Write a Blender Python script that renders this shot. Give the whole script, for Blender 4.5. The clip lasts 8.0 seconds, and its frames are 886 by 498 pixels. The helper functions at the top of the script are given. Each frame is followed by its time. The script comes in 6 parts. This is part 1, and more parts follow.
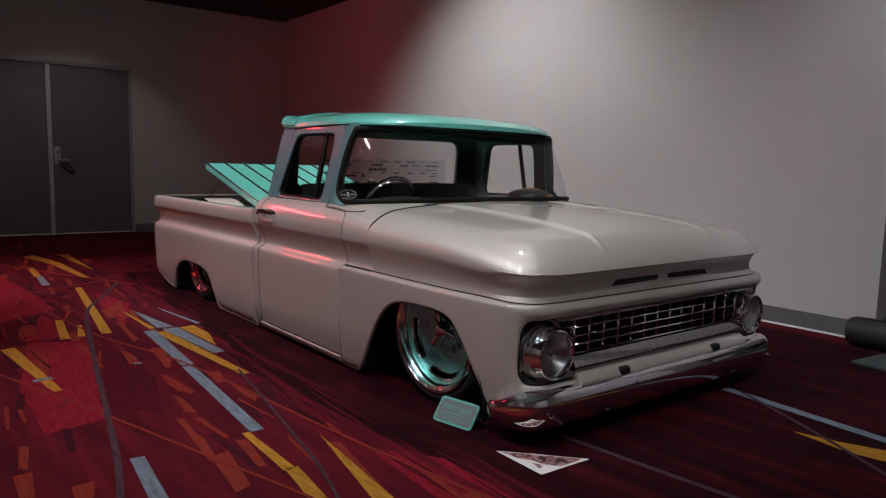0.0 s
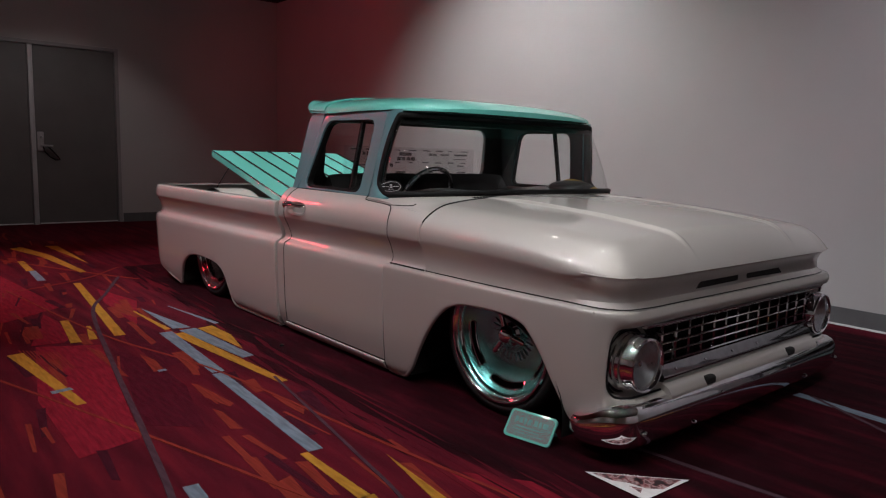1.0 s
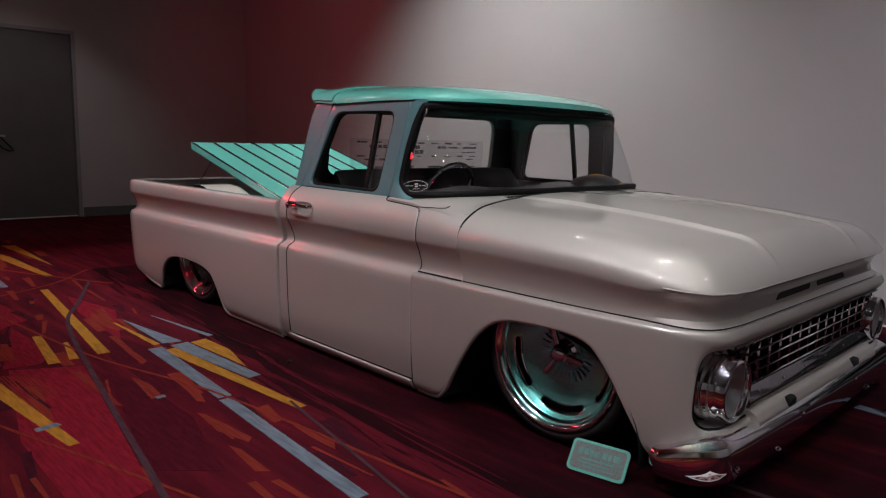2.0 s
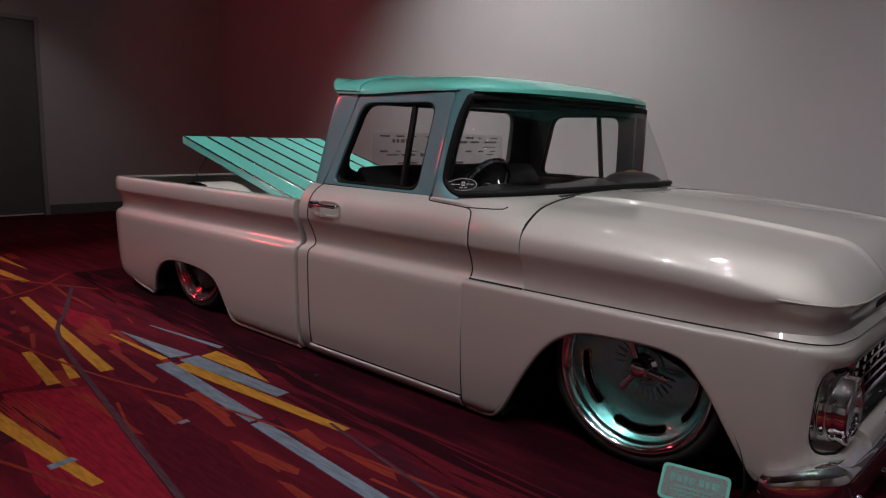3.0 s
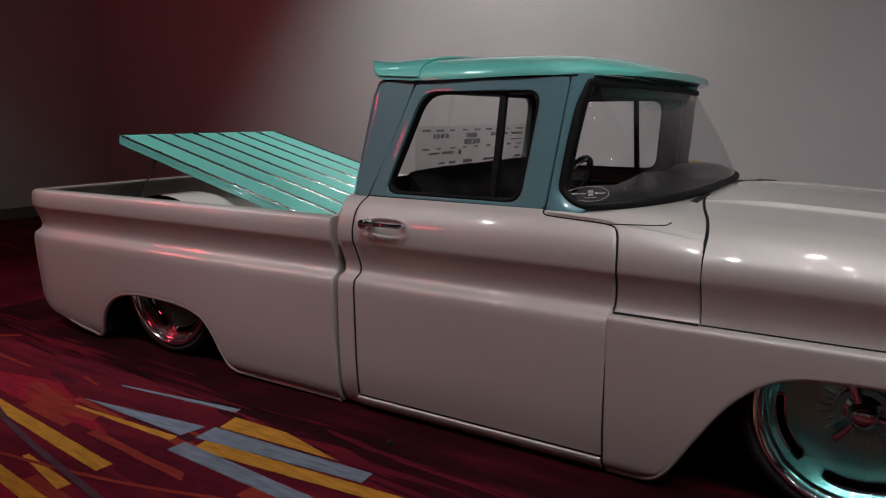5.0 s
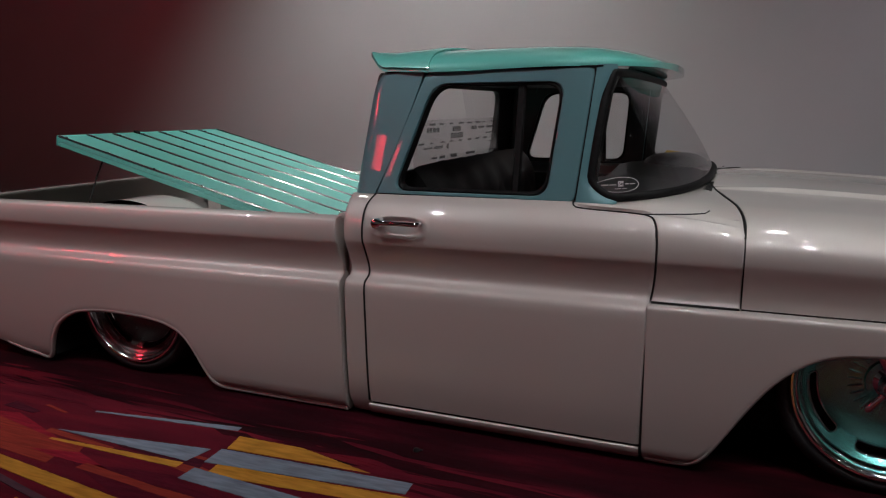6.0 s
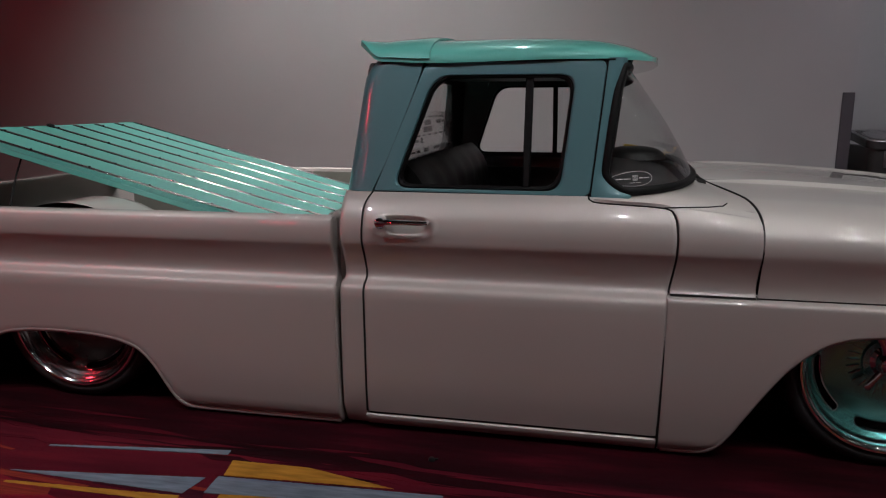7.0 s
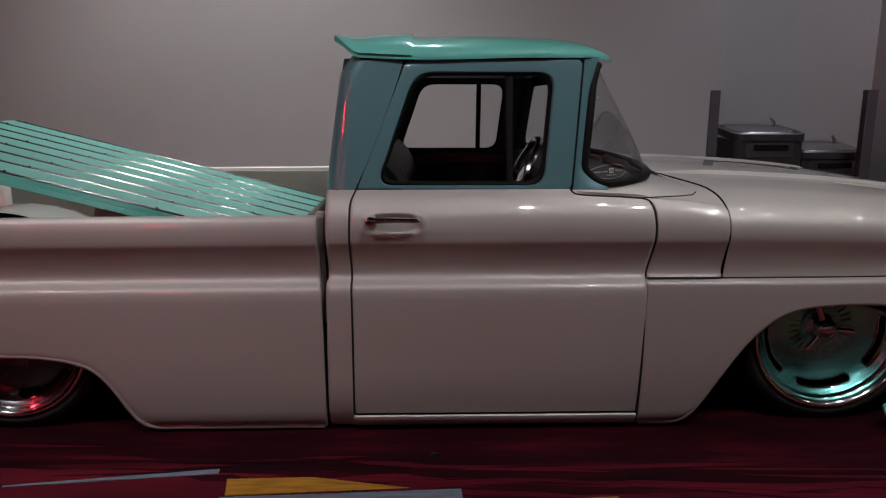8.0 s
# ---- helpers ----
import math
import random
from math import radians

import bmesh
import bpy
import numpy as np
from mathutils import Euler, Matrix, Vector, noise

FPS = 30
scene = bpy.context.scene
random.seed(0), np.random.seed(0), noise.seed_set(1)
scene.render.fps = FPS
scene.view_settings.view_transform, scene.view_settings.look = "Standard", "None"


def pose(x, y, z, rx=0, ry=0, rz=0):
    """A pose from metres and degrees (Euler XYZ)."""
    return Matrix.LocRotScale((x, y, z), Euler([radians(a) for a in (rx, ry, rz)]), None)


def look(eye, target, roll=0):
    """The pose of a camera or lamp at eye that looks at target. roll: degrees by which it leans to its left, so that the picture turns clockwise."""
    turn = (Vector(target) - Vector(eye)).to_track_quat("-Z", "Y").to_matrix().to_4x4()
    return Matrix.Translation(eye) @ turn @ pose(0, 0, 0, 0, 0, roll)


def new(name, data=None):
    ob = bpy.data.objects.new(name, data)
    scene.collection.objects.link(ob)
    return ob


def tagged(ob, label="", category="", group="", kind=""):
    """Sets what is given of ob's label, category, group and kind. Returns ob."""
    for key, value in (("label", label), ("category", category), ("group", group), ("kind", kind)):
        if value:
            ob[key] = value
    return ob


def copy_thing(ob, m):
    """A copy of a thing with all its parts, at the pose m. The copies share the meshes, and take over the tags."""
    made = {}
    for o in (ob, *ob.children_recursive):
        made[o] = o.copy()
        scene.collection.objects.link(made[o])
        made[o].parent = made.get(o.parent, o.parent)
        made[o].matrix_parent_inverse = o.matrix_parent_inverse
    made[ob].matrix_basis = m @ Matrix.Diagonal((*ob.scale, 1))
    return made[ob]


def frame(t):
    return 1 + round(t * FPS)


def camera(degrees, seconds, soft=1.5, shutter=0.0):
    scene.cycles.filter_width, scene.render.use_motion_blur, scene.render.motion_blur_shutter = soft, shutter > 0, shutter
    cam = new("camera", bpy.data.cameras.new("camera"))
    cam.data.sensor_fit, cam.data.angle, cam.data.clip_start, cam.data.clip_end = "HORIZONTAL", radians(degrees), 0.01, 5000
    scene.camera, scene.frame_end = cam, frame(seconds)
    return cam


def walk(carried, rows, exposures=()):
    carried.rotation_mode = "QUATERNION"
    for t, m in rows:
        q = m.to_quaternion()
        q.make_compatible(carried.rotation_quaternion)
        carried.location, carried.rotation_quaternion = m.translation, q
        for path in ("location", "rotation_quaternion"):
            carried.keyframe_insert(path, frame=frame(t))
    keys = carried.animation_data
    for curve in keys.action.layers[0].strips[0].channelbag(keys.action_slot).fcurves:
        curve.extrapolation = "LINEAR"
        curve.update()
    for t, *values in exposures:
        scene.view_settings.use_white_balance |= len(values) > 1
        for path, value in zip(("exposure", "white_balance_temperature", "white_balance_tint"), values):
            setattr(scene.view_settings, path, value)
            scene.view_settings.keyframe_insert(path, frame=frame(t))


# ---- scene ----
cam = camera(64.1, 8.0, soft=1.2)
PATH = [
    (0, (2.577, -2.868, 1.102), (1.021, -1.633, 0.866), 1.4),
    (0.5, (2.335, -2.931, 1.106), (0.781, -1.698, 0.852), 2.2),
    (1, (2.114, -2.996, 1.107), (0.608, -1.707, 0.837), 1.7),
    (1.2, (2.007, -2.995, 1.113), (0.522, -1.689, 0.818), 1.7),
    (2.5, (1.389, -3.049, 1.145), (0.007, -1.635, 0.844), 1.4),
    (3, (1.149, -3.085, 1.132), (-0.188, -1.633, 0.812), 1.6),
    (3.5, (0.864, -3.065, 1.154), (-0.439, -1.586, 0.814), 1.1),
    (4, (0.606, -3.081, 1.152), (-0.643, -1.555, 0.815), 0.8),
    (4.5, (0.331, -3.114, 1.158), (-0.802, -1.506, 0.795), 0.9),
    (4.7, (0.207, -3.086, 1.171), (-0.898, -1.461, 0.802), 0.5),
    (5.8, (-0.36, -3.219, 1.19), (-1.148, -1.419, 0.815), -0.4),
    (6, (-0.427, -3.241, 1.175), (-1.185, -1.43, 0.79), -0.6),
    (6.5, (-0.704, -3.251, 1.17), (-1.256, -1.373, 0.759), -0.6),
    (7, (-0.915, -3.279, 1.175), (-1.324, -1.364, 0.771), -0.2),
    (7.5, (-1.177, -3.369, 1.193), (-1.31, -1.417, 0.779), -0.2),
    (8, (-1.415, -3.342, 1.179), (-1.381, -1.386, 0.763), -0.1),
]
walk(cam, [(t, look(eye, target, roll)) for t, eye, target, roll in PATH], [(0, 0.5), (1.2, 0.5), (2.5, 0.32), (4.5, 0.19), (6, -0.02), (8, -0.13)])

import itertools

# ---- light ----
world = bpy.data.worlds.new("hall_dark")
scene.world = world
world.use_nodes = True
world.node_tree.nodes["Background"].inputs[0].default_value = (0.34, 0.24, 0.27, 1)
world.node_tree.nodes["Background"].inputs[1].default_value = 0.02
scene.view_settings.exposure = 0.0


def spot(eye, target, watts, cone, blend=0.6, color=(1, 0.95, 0.9), radius=0.04):
    lamp = bpy.data.lights.new("spot", "SPOT")
    lamp.energy, lamp.spot_size, lamp.spot_blend = watts, radians(cone), blend
    lamp.color, lamp.shadow_soft_size = color, radius
    ob = new("spot_lamp", lamp)
    ob.matrix_world = look(eye, target)
    return ob


# ceiling heads: eye, target, watts, cone, colour
HEADS = [
    ((-2.85, -0.1, 3.24), (-2.75, 2.1, 1.0), 205, 106, (0.96, 0.95, 0.95)),
    ((1.9, -0.1, 3.24), (1.9, 2.1, 1.45), 112, 110, (0.92, 0.90, 1.0)),
    ((-0.1, -0.5, 3.24), (-0.1, -0.3, 0.0), 28, 58, (0.95, 0.98, 1.0)),
    ((-1.4, 0.3, 3.24), (-1.4, 0.1, 0.0), 74, 62, (0.95, 0.98, 1.0)),
    ((-3.1, -0.3, 3.24), (-3.1, -0.2, 0.0), 100, 62, (1.0, 1.0, 0.96)),
    ((-4.4, -2.4, 3.24), (-3.9, -0.95, 0.8), 104, 74, (0.95, 0.95, 1.0)),
    ((-2.6, -2.45, 3.24), (-2.5, -0.85, 0.9), 66, 66, (0.95, 0.95, 1.0)),
    ((-0.7, -2.5, 3.24), (-0.8, -0.95, 0.7), 66, 78, (0.95, 0.95, 1.0)),
    ((1.0, -2.45, 3.24), (0.6, -0.8, 0.5), 36, 80, (0.95, 0.95, 1.0)),
    ((0.15, -2.55, 3.24), (0.1, -1.0, 0.2), 26, 44, (0.95, 0.96, 1.0)),
    # weak fill added for the door wall
    ((-6.3, -1.1, 3.24), (-8.35, -0.7, 0.2), 21, 80, (1.0, 0.94, 0.92)),
    # fill added to brighten the carpet at the far end of the aisle
    ((-5.2, -3.6, 3.24), (-5.0, -2.8, 0.0), 130, 56, (1.0, 0.88, 0.88)),
    ((3.4, -1.8, 3.24), (0.7, -0.4, 0.4), 14, 60, (1.0, 0.96, 1.0)),
    # fill added on the end wall beyond the doors, no lamp known there
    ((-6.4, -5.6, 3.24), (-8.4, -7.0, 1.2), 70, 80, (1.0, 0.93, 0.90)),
    # another added fill, for the carpet beside the truck
    ((-1.2, -3.7, 3.24), (-0.9, -2.85, 0.0), 104, 52, (1.0, 0.90, 0.90)),
    # four fills added on the unseen hall walls, so the chrome mirrors something
    ((5.2, -2.4, 3.24), (7.05, -2.0, 1.4), 70, 100, (0.98, 0.94, 1.0)),
    ((5.2, 0.6, 3.24), (7.05, 0.8, 1.4), 60, 100, (0.98, 0.94, 1.0)),
    ((3.4, -7.3, 3.24), (3.4, -9.05, 1.4), 70, 100, (1.0, 0.93, 0.95)),
    ((-1.6, -7.3, 3.24), (-1.6, -9.05, 1.4), 60, 100, (1.0, 0.93, 0.95)),
]
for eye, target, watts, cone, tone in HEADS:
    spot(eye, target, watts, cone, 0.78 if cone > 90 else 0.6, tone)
# small halogens in the ceiling over the truck's front
HALOGENS = [(x + 0.25 * (k % 2), y) for k, y in enumerate((-2.2, -1.45, -0.7)) for x in (-0.15, 0.85, 1.75)]
for x, y in HALOGENS:
    spot((x, y, 3.345), (x, y, 0.0), 6.0, 110, 0.3, (1.0, 0.97, 0.93), 0.03)
# red stage head towards the far corner
spot((-6.0, -0.9, 3.22), (-6.9, 2.4, 2.1), 26, 86, 0.9, (1.0, 0.09, 0.14))

# ---- materials ----


def material(name, base, rough=0.5, metal=0.0, coat=0.0, **more):
    mat = bpy.data.materials.new(name)
    mat.use_nodes = True
    node = mat.node_tree.nodes["Principled BSDF"]
    node.inputs["Base Color"].default_value = (*base, 1)
    node.inputs["Roughness"].default_value = rough
    node.inputs["Metallic"].default_value = metal
    node.inputs["Coat Weight"].default_value = coat
    node.inputs["Coat Roughness"].default_value = more.get("coat_rough", 0.03)
    if "emit" in more:
        node.inputs["Emission Color"].default_value = (*more["emit"], 1)
        node.inputs["Emission Strength"].default_value = more["power"]
    return mat


def grained(mat, stops, scale, stretch=(1, 1, 1), detail=6, bump=0.0, bump_scale=None, rough=None, space="Object"):
    """Noise colour over the stops, with a finer bump and a rough variation."""
    tree = mat.node_tree
    add, tie = tree.nodes.new, tree.links.new
    node = tree.nodes["Principled BSDF"]
    where = add("ShaderNodeTexCoord")
    place = add("ShaderNodeMapping")
    place.inputs["Scale"].default_value = stretch
    tie(where.outputs[space], place.inputs[0])
    cloud = add("ShaderNodeTexNoise")
    cloud.inputs["Scale"].default_value, cloud.inputs["Detail"].default_value = scale, detail
    tie(place.outputs[0], cloud.inputs["Vector"])
    ramp = add("ShaderNodeValToRGB")
    while len(ramp.color_ramp.elements) < len(stops):
        ramp.color_ramp.elements.new(0.5)
    for element, (at, tone) in zip(ramp.color_ramp.elements, stops):
        element.position, element.color = at, (*tone, 1)
    tie(cloud.outputs["Fac"], ramp.inputs[0])
    tie(ramp.outputs[0], node.inputs["Base Color"])
    if bump:
        fine = add("ShaderNodeTexNoise")
        fine.inputs["Scale"].default_value, fine.inputs["Detail"].default_value = bump_scale or scale * 8, 3
        tie(where.outputs[space], fine.inputs["Vector"])
        lift = add("ShaderNodeBump")
        lift.inputs["Strength"].default_value, lift.inputs["Distance"].default_value = bump, 0.004
        tie(fine.outputs["Fac"], lift.inputs["Height"])
        tie(lift.outputs[0], node.inputs["Normal"])
    if rough:
        span = add("ShaderNodeMapRange")
        span.inputs["To Min"].default_value, span.inputs["To Max"].default_value = rough
        tie(cloud.outputs["Fac"], span.inputs["Value"])
        tie(span.outputs[0], node.inputs["Roughness"])
    return mat


def clear(name, tint=(0.93, 0.95, 0.95), gloss=0.02):
    """Thin pane: see-through with a clear reflection."""
    mat = bpy.data.materials.new(name)
    mat.use_nodes = True
    tree = mat.node_tree
    tree.nodes.remove(tree.nodes["Principled BSDF"])
    add, tie = tree.nodes.new, tree.links.new
    see, shine, mix, edge = add("ShaderNodeBsdfTransparent"), add("ShaderNodeBsdfGlossy"), add("ShaderNodeMixShader"), add("ShaderNodeLayerWeight")
    see.inputs[0].default_value = (*tint, 1)
    shine.inputs["Roughness"].default_value = gloss
    edge.inputs["Blend"].default_value = 0.5
    power, scale = add("ShaderNodeMath"), add("ShaderNodeMath")
    power.operation, scale.operation = "POWER", "MULTIPLY_ADD"
    power.inputs[1].default_value, scale.inputs[1].default_value, scale.inputs[2].default_value = 5.0, 0.92, 0.075
    tie(edge.outputs["Facing"], power.inputs[0])
    tie(power.outputs[0], scale.inputs[0])
    tie(scale.outputs[0], mix.inputs[0])
    tie(see.outputs[0], mix.inputs[1])
    tie(shine.outputs[0], mix.inputs[2])
    tie(mix.outputs[0], tree.nodes["Material Output"].inputs[0])
    return mat


PAINT = grained(material("pearl_beige_paint", (0.50, 0.465, 0.425), 0.50, 0.26, 1.0, coat_rough=0.012), [(0.3, (0.51, 0.477, 0.452)), (0.7, (0.55, 0.515, 0.488))], 900)
PAINT.node_tree.nodes["Principled BSDF"].inputs["Coat IOR"].default_value = 1.55
AQUA = grained(material("aqua_paint", (0.12, 0.52, 0.45), 0.42, 0.05, 1.0), [(0.3, (0.115, 0.50, 0.43)), (0.7, (0.135, 0.55, 0.475))], 700)
# the aqua again for the upright cab sides, their dimmer bluish light in the base
AQUA_SHADE = grained(material("shaded_aqua_paint", (0.085, 0.27, 0.27), 0.38, 0.1, 1.0), [(0.3, (0.095, 0.225, 0.255)), (0.7, (0.115, 0.26, 0.29))], 700)
DISC = grained(material("aqua_wheel_paint", (0.15, 0.52, 0.48), 0.27, 0.82, 1.0), [(0.3, (0.20, 0.70, 0.64)), (0.7, (0.23, 0.77, 0.71))], 700)
CHROME = grained(material("chrome", (0.8, 0.8, 0.82), 0.06, 1.0), [(0.3, (0.74, 0.74, 0.76)), (0.7, (0.84, 0.84, 0.86))], 30, rough=(0.012, 0.04))
SATIN = grained(material("brushed_steel", (0.5, 0.5, 0.52), 0.3, 1.0), [(0.3, (0.45, 0.45, 0.46)), (0.7, (0.6, 0.6, 0.62))], 60, (1, 12, 12), rough=(0.2, 0.38))
STRIP = grained(material("polished_steel_strip", (0.5, 0.5, 0.51), 0.24, 1.0), [(0.3, (0.44, 0.44, 0.45)), (0.7, (0.55, 0.55, 0.56))], 60, (1, 12, 12), rough=(0.18, 0.30))
STEEL = grained(material("dull_steel", (0.42, 0.41, 0.42), 0.42, 0.35), [(0.3, (0.37, 0.36, 0.37)), (0.7, (0.47, 0.46, 0.47))], 40, (1, 1, 0.1))
DARKCHROME = grained(material("dark_chrome", (0.32, 0.32, 0.33), 0.06, 1.0), [(0.3, (0.28, 0.28, 0.29)), (0.7, (0.36, 0.36, 0.37))], 30)
SMOKED = grained(material("smoked_chrome", (0.12, 0.12, 0.125), 0.24, 0.8), [(0.3, (0.12, 0.12, 0.125)), (0.7, (0.16, 0.16, 0.165))], 30, rough=(0.22, 0.30))
# olive grey of the bed's inside, darkened for the shade in there
SHADED_LINER = grained(material("shaded_olive_liner", (0.17, 0.175, 0.15), 0.45), [(0.3, (0.15, 0.155, 0.13)), (0.7, (0.19, 0.195, 0.17))], 5, rough=(0.35, 0.55))
RIM = grained(material("polished_rim", (0.75, 0.75, 0.77), 0.1, 1.0), [(0.3, (0.70, 0.70, 0.72)), (0.7, (0.80, 0.80, 0.82))], 30, rough=(0.07, 0.13))
RUBBER = grained(material("black_rubber", (0.015, 0.015, 0.016), 0.6), [(0.3, (0.010, 0.010, 0.011)), (0.7, (0.022, 0.022, 0.023))], 40, bump=0.1, bump_scale=300)
GASKET = grained(material("window_gasket", (0.005, 0.005, 0.006), 0.6), [(0.3, (0.004, 0.004, 0.0045)), (0.7, (0.008, 0.008, 0.0085))], 60)
GASKET.node_tree.nodes["Principled BSDF"].inputs["Specular IOR Level"].default_value = 0.18
DARK = grained(material("black_underbody", (0.01, 0.01, 0.011), 0.8), [(0.3, (0.006, 0.006, 0.006)), (0.7, (0.015, 0.014, 0.014))], 20)
LEATHER = grained(material("black_leather", (0.012, 0.011, 0.011), 0.5), [(0.3, (0.008, 0.008, 0.008)), (0.7, (0.016, 0.015, 0.015))], 25, bump=0.25, bump_scale=260)
DASH = grained(material("black_dash_paint", (0.012, 0.012, 0.013), 0.45, 0.0, 0.15), [(0.3, (0.010, 0.010, 0.011)), (0.7, (0.016, 0.016, 0.017))], 90)
GLASS = clear("clear_glass")
LENS = clear("lamp_lens", (0.95, 0.96, 0.97), 0.03)
ACRYLIC = clear("printed_acrylic", (0.86, 0.86, 0.87), 0.12)
WHITE = grained(material("white_print", (0.75, 0.75, 0.75), 0.5), [(0.3, (0.7, 0.7, 0.7)), (0.7, (0.8, 0.8, 0.8))], 50)
GREYPRINT = clear("grey_film_print", (0.62, 0.63, 0.63), 0.25)
TEALPRINT = grained(material("teal_print", (0.12, 0.32, 0.30), 0.55), [(0.3, (0.10, 0.27, 0.255)), (0.7, (0.14, 0.36, 0.34))], 60)
PHOTO = grained(material("photo_print", (0.3, 0.1, 0.1), 0.35), [(0.40, (0.02, 0.012, 0.014)), (0.47, (0.24, 0.05, 0.06)), (0.53, (0.50, 0.38, 0.38)), (0.60, (0.10, 0.03, 0.035))], 26, detail=3)
PINK = grained(material("red_print", (0.20, 0.20, 0.20), 0.55), [(0.40, (0.22, 0.12, 0.13)), (0.50, (0.15, 0.20, 0.20)), (0.60, (0.11, 0.30, 0.28))], 260, detail=4)
YELLOW = grained(material("yellow_cloth", (0.55, 0.33, 0.02), 0.8), [(0.3, (0.45, 0.26, 0.02)), (0.7, (0.6, 0.38, 0.03))], 30)
WALL = grained(material("grey_wall_paint", (0.42, 0.41, 0.41), 0.75), [(0.3, (0.405, 0.395, 0.395)), (0.7, (0.435, 0.425, 0.425))], 1.2, bump=0.08, bump_scale=220)
DOORPAINT = grained(material("dark_grey_door_paint", (0.105, 0.10, 0.10), 0.5), [(0.3, (0.095, 0.090, 0.090)), (0.7, (0.115, 0.108, 0.109))], 2.5, bump=0.05, bump_scale=160)
FRAMEPAINT = grained(material("grey_frame_paint", (0.26, 0.255, 0.26), 0.45), [(0.3, (0.24, 0.235, 0.24)), (0.7, (0.28, 0.275, 0.28))], 4)
BASE = grained(material("grey_rubber_base", (0.10, 0.10, 0.105), 0.6), [(0.3, (0.09, 0.09, 0.095)), (0.7, (0.115, 0.115, 0.12))], 6)
CEIL = grained(material("dark_ceiling_paint", (0.03, 0.024, 0.025), 0.9), [(0.3, (0.024, 0.02, 0.02)), (0.7, (0.036, 0.03, 0.03))], 3, bump=0.1, bump_scale=90)
# grey for the unseen hall walls, pale enough to show in the chrome
HALL = grained(material("hall_wall_paint", (0.32, 0.31, 0.31), 0.8), [(0.3, (0.30, 0.29, 0.29)), (0.7, (0.34, 0.33, 0.33))], 0.7)
CARPET = grained(material("red_carpet", (0.1, 0.01, 0.015), 0.95), [(0.33, (0.049, 0.0036, 0.0085)), (0.44, (0.066, 0.0046, 0.0112)), (0.54, (0.082, 0.0054, 0.0127)), (0.68, (0.110, 0.0070, 0.0145))], 2.6, (0.6, 5.0, 1), 11, 0.6, 420)
# maroon pile round the truck, darkened for the shade that lies there
SHADED_PILE = grained(material("shaded_maroon_carpet", (0.04, 0.004, 0.008), 0.95), [(0.34, (0.011, 0.0013, 0.0030)), (0.46, (0.019, 0.0018, 0.0044)), (0.56, (0.030, 0.0024, 0.0060)), (0.70, (0.062, 0.0040, 0.0100))], 2.4, (0.7, 4.0, 1), 11, 0.6, 420)
for pile in (CARPET, SHADED_PILE):
    pile.node_tree.nodes["Principled BSDF"].inputs["Specular IOR Level"].default_value = 0.08


def yarn(name, tone, stretch=(3, 20, 1)):
    low, high = tuple(c * 0.66 for c in tone), tuple(c * 1.18 for c in tone)
    mat = grained(material(name, tone, 0.95), [(0.3, low), (0.7, high)], 3.0, stretch, 8, 0.6, 420)
    mat.node_tree.nodes["Principled BSDF"].inputs["Specular IOR Level"].default_value = 0.08
    return mat


Y_BLUE, Y_GOLD = yarn("blue_grey_yarn", (0.145, 0.183, 0.23)), yarn("gold_yarn", (0.38, 0.185, 0.026))
Y_ORANGE, Y_RED, Y_GREY = yarn("rust_yarn", (0.19, 0.026, 0.018), (2, 40, 1)), yarn("crimson_yarn", (0.185, 0.009, 0.021)), yarn("plum_grey_yarn", (0.062, 0.032, 0.044))
Y_PLUM = yarn("plum_yarn", (0.064, 0.0046, 0.0125))
BAGCLOTH = grained(material("black_nylon", (0.012, 0.012, 0.016), 0.6), [(0.3, (0.010, 0.010, 0.013)), (0.7, (0.018, 0.018, 0.023))], 30, bump=0.3, bump_scale=500)
MATCLOTH = grained(material("grey_green_mat", (0.045, 0.06, 0.06), 0.9), [(0.3, (0.035, 0.05, 0.05)), (0.7, (0.055, 0.075, 0.075))], 12, bump=0.5, bump_scale=300)
STEELDARK = grained(material("dark_fountain_enamel", (0.035, 0.034, 0.034), 0.4), [(0.3, (0.028, 0.027, 0.027)), (0.7, (0.045, 0.044, 0.043))], 8, rough=(0.3, 0.5))
BASIN = grained(material("glossy_basin_enamel", (0.05, 0.05, 0.052), 0.15), [(0.3, (0.04, 0.04, 0.042)), (0.7, (0.06, 0.06, 0.062))], 12, rough=(0.10, 0.22))
POSTPAINT = grained(material("plum_grey_post_paint", (0.08, 0.072, 0.082), 0.5), [(0.3, (0.072, 0.064, 0.074)), (0.7, (0.09, 0.08, 0.092))], 2.5, bump=0.05, bump_scale=160)
LIT = material("lamp_glow", (1, 1, 1), 0.5, emit=(1.0, 0.96, 0.9), power=30.0)
SMALL = material("downlight_glow", (1, 1, 1), 0.5, emit=(1.0, 0.95, 0.9), power=44.0)
TUBE = material("red_neon_glow", (0.4, 0.02, 0.02), 0.5, emit=(1.0, 0.03, 0.06), power=14.0)
BRIGHT = material("halogen_glow", (1, 1, 1), 0.5, emit=(1.0, 0.97, 0.92), power=85.0)
NEON = material("red_led_glow", (0.4, 0.02, 0.02), 0.5, emit=(1.0, 0.03, 0.05), power=46.0)

# ---- mesh tools ----


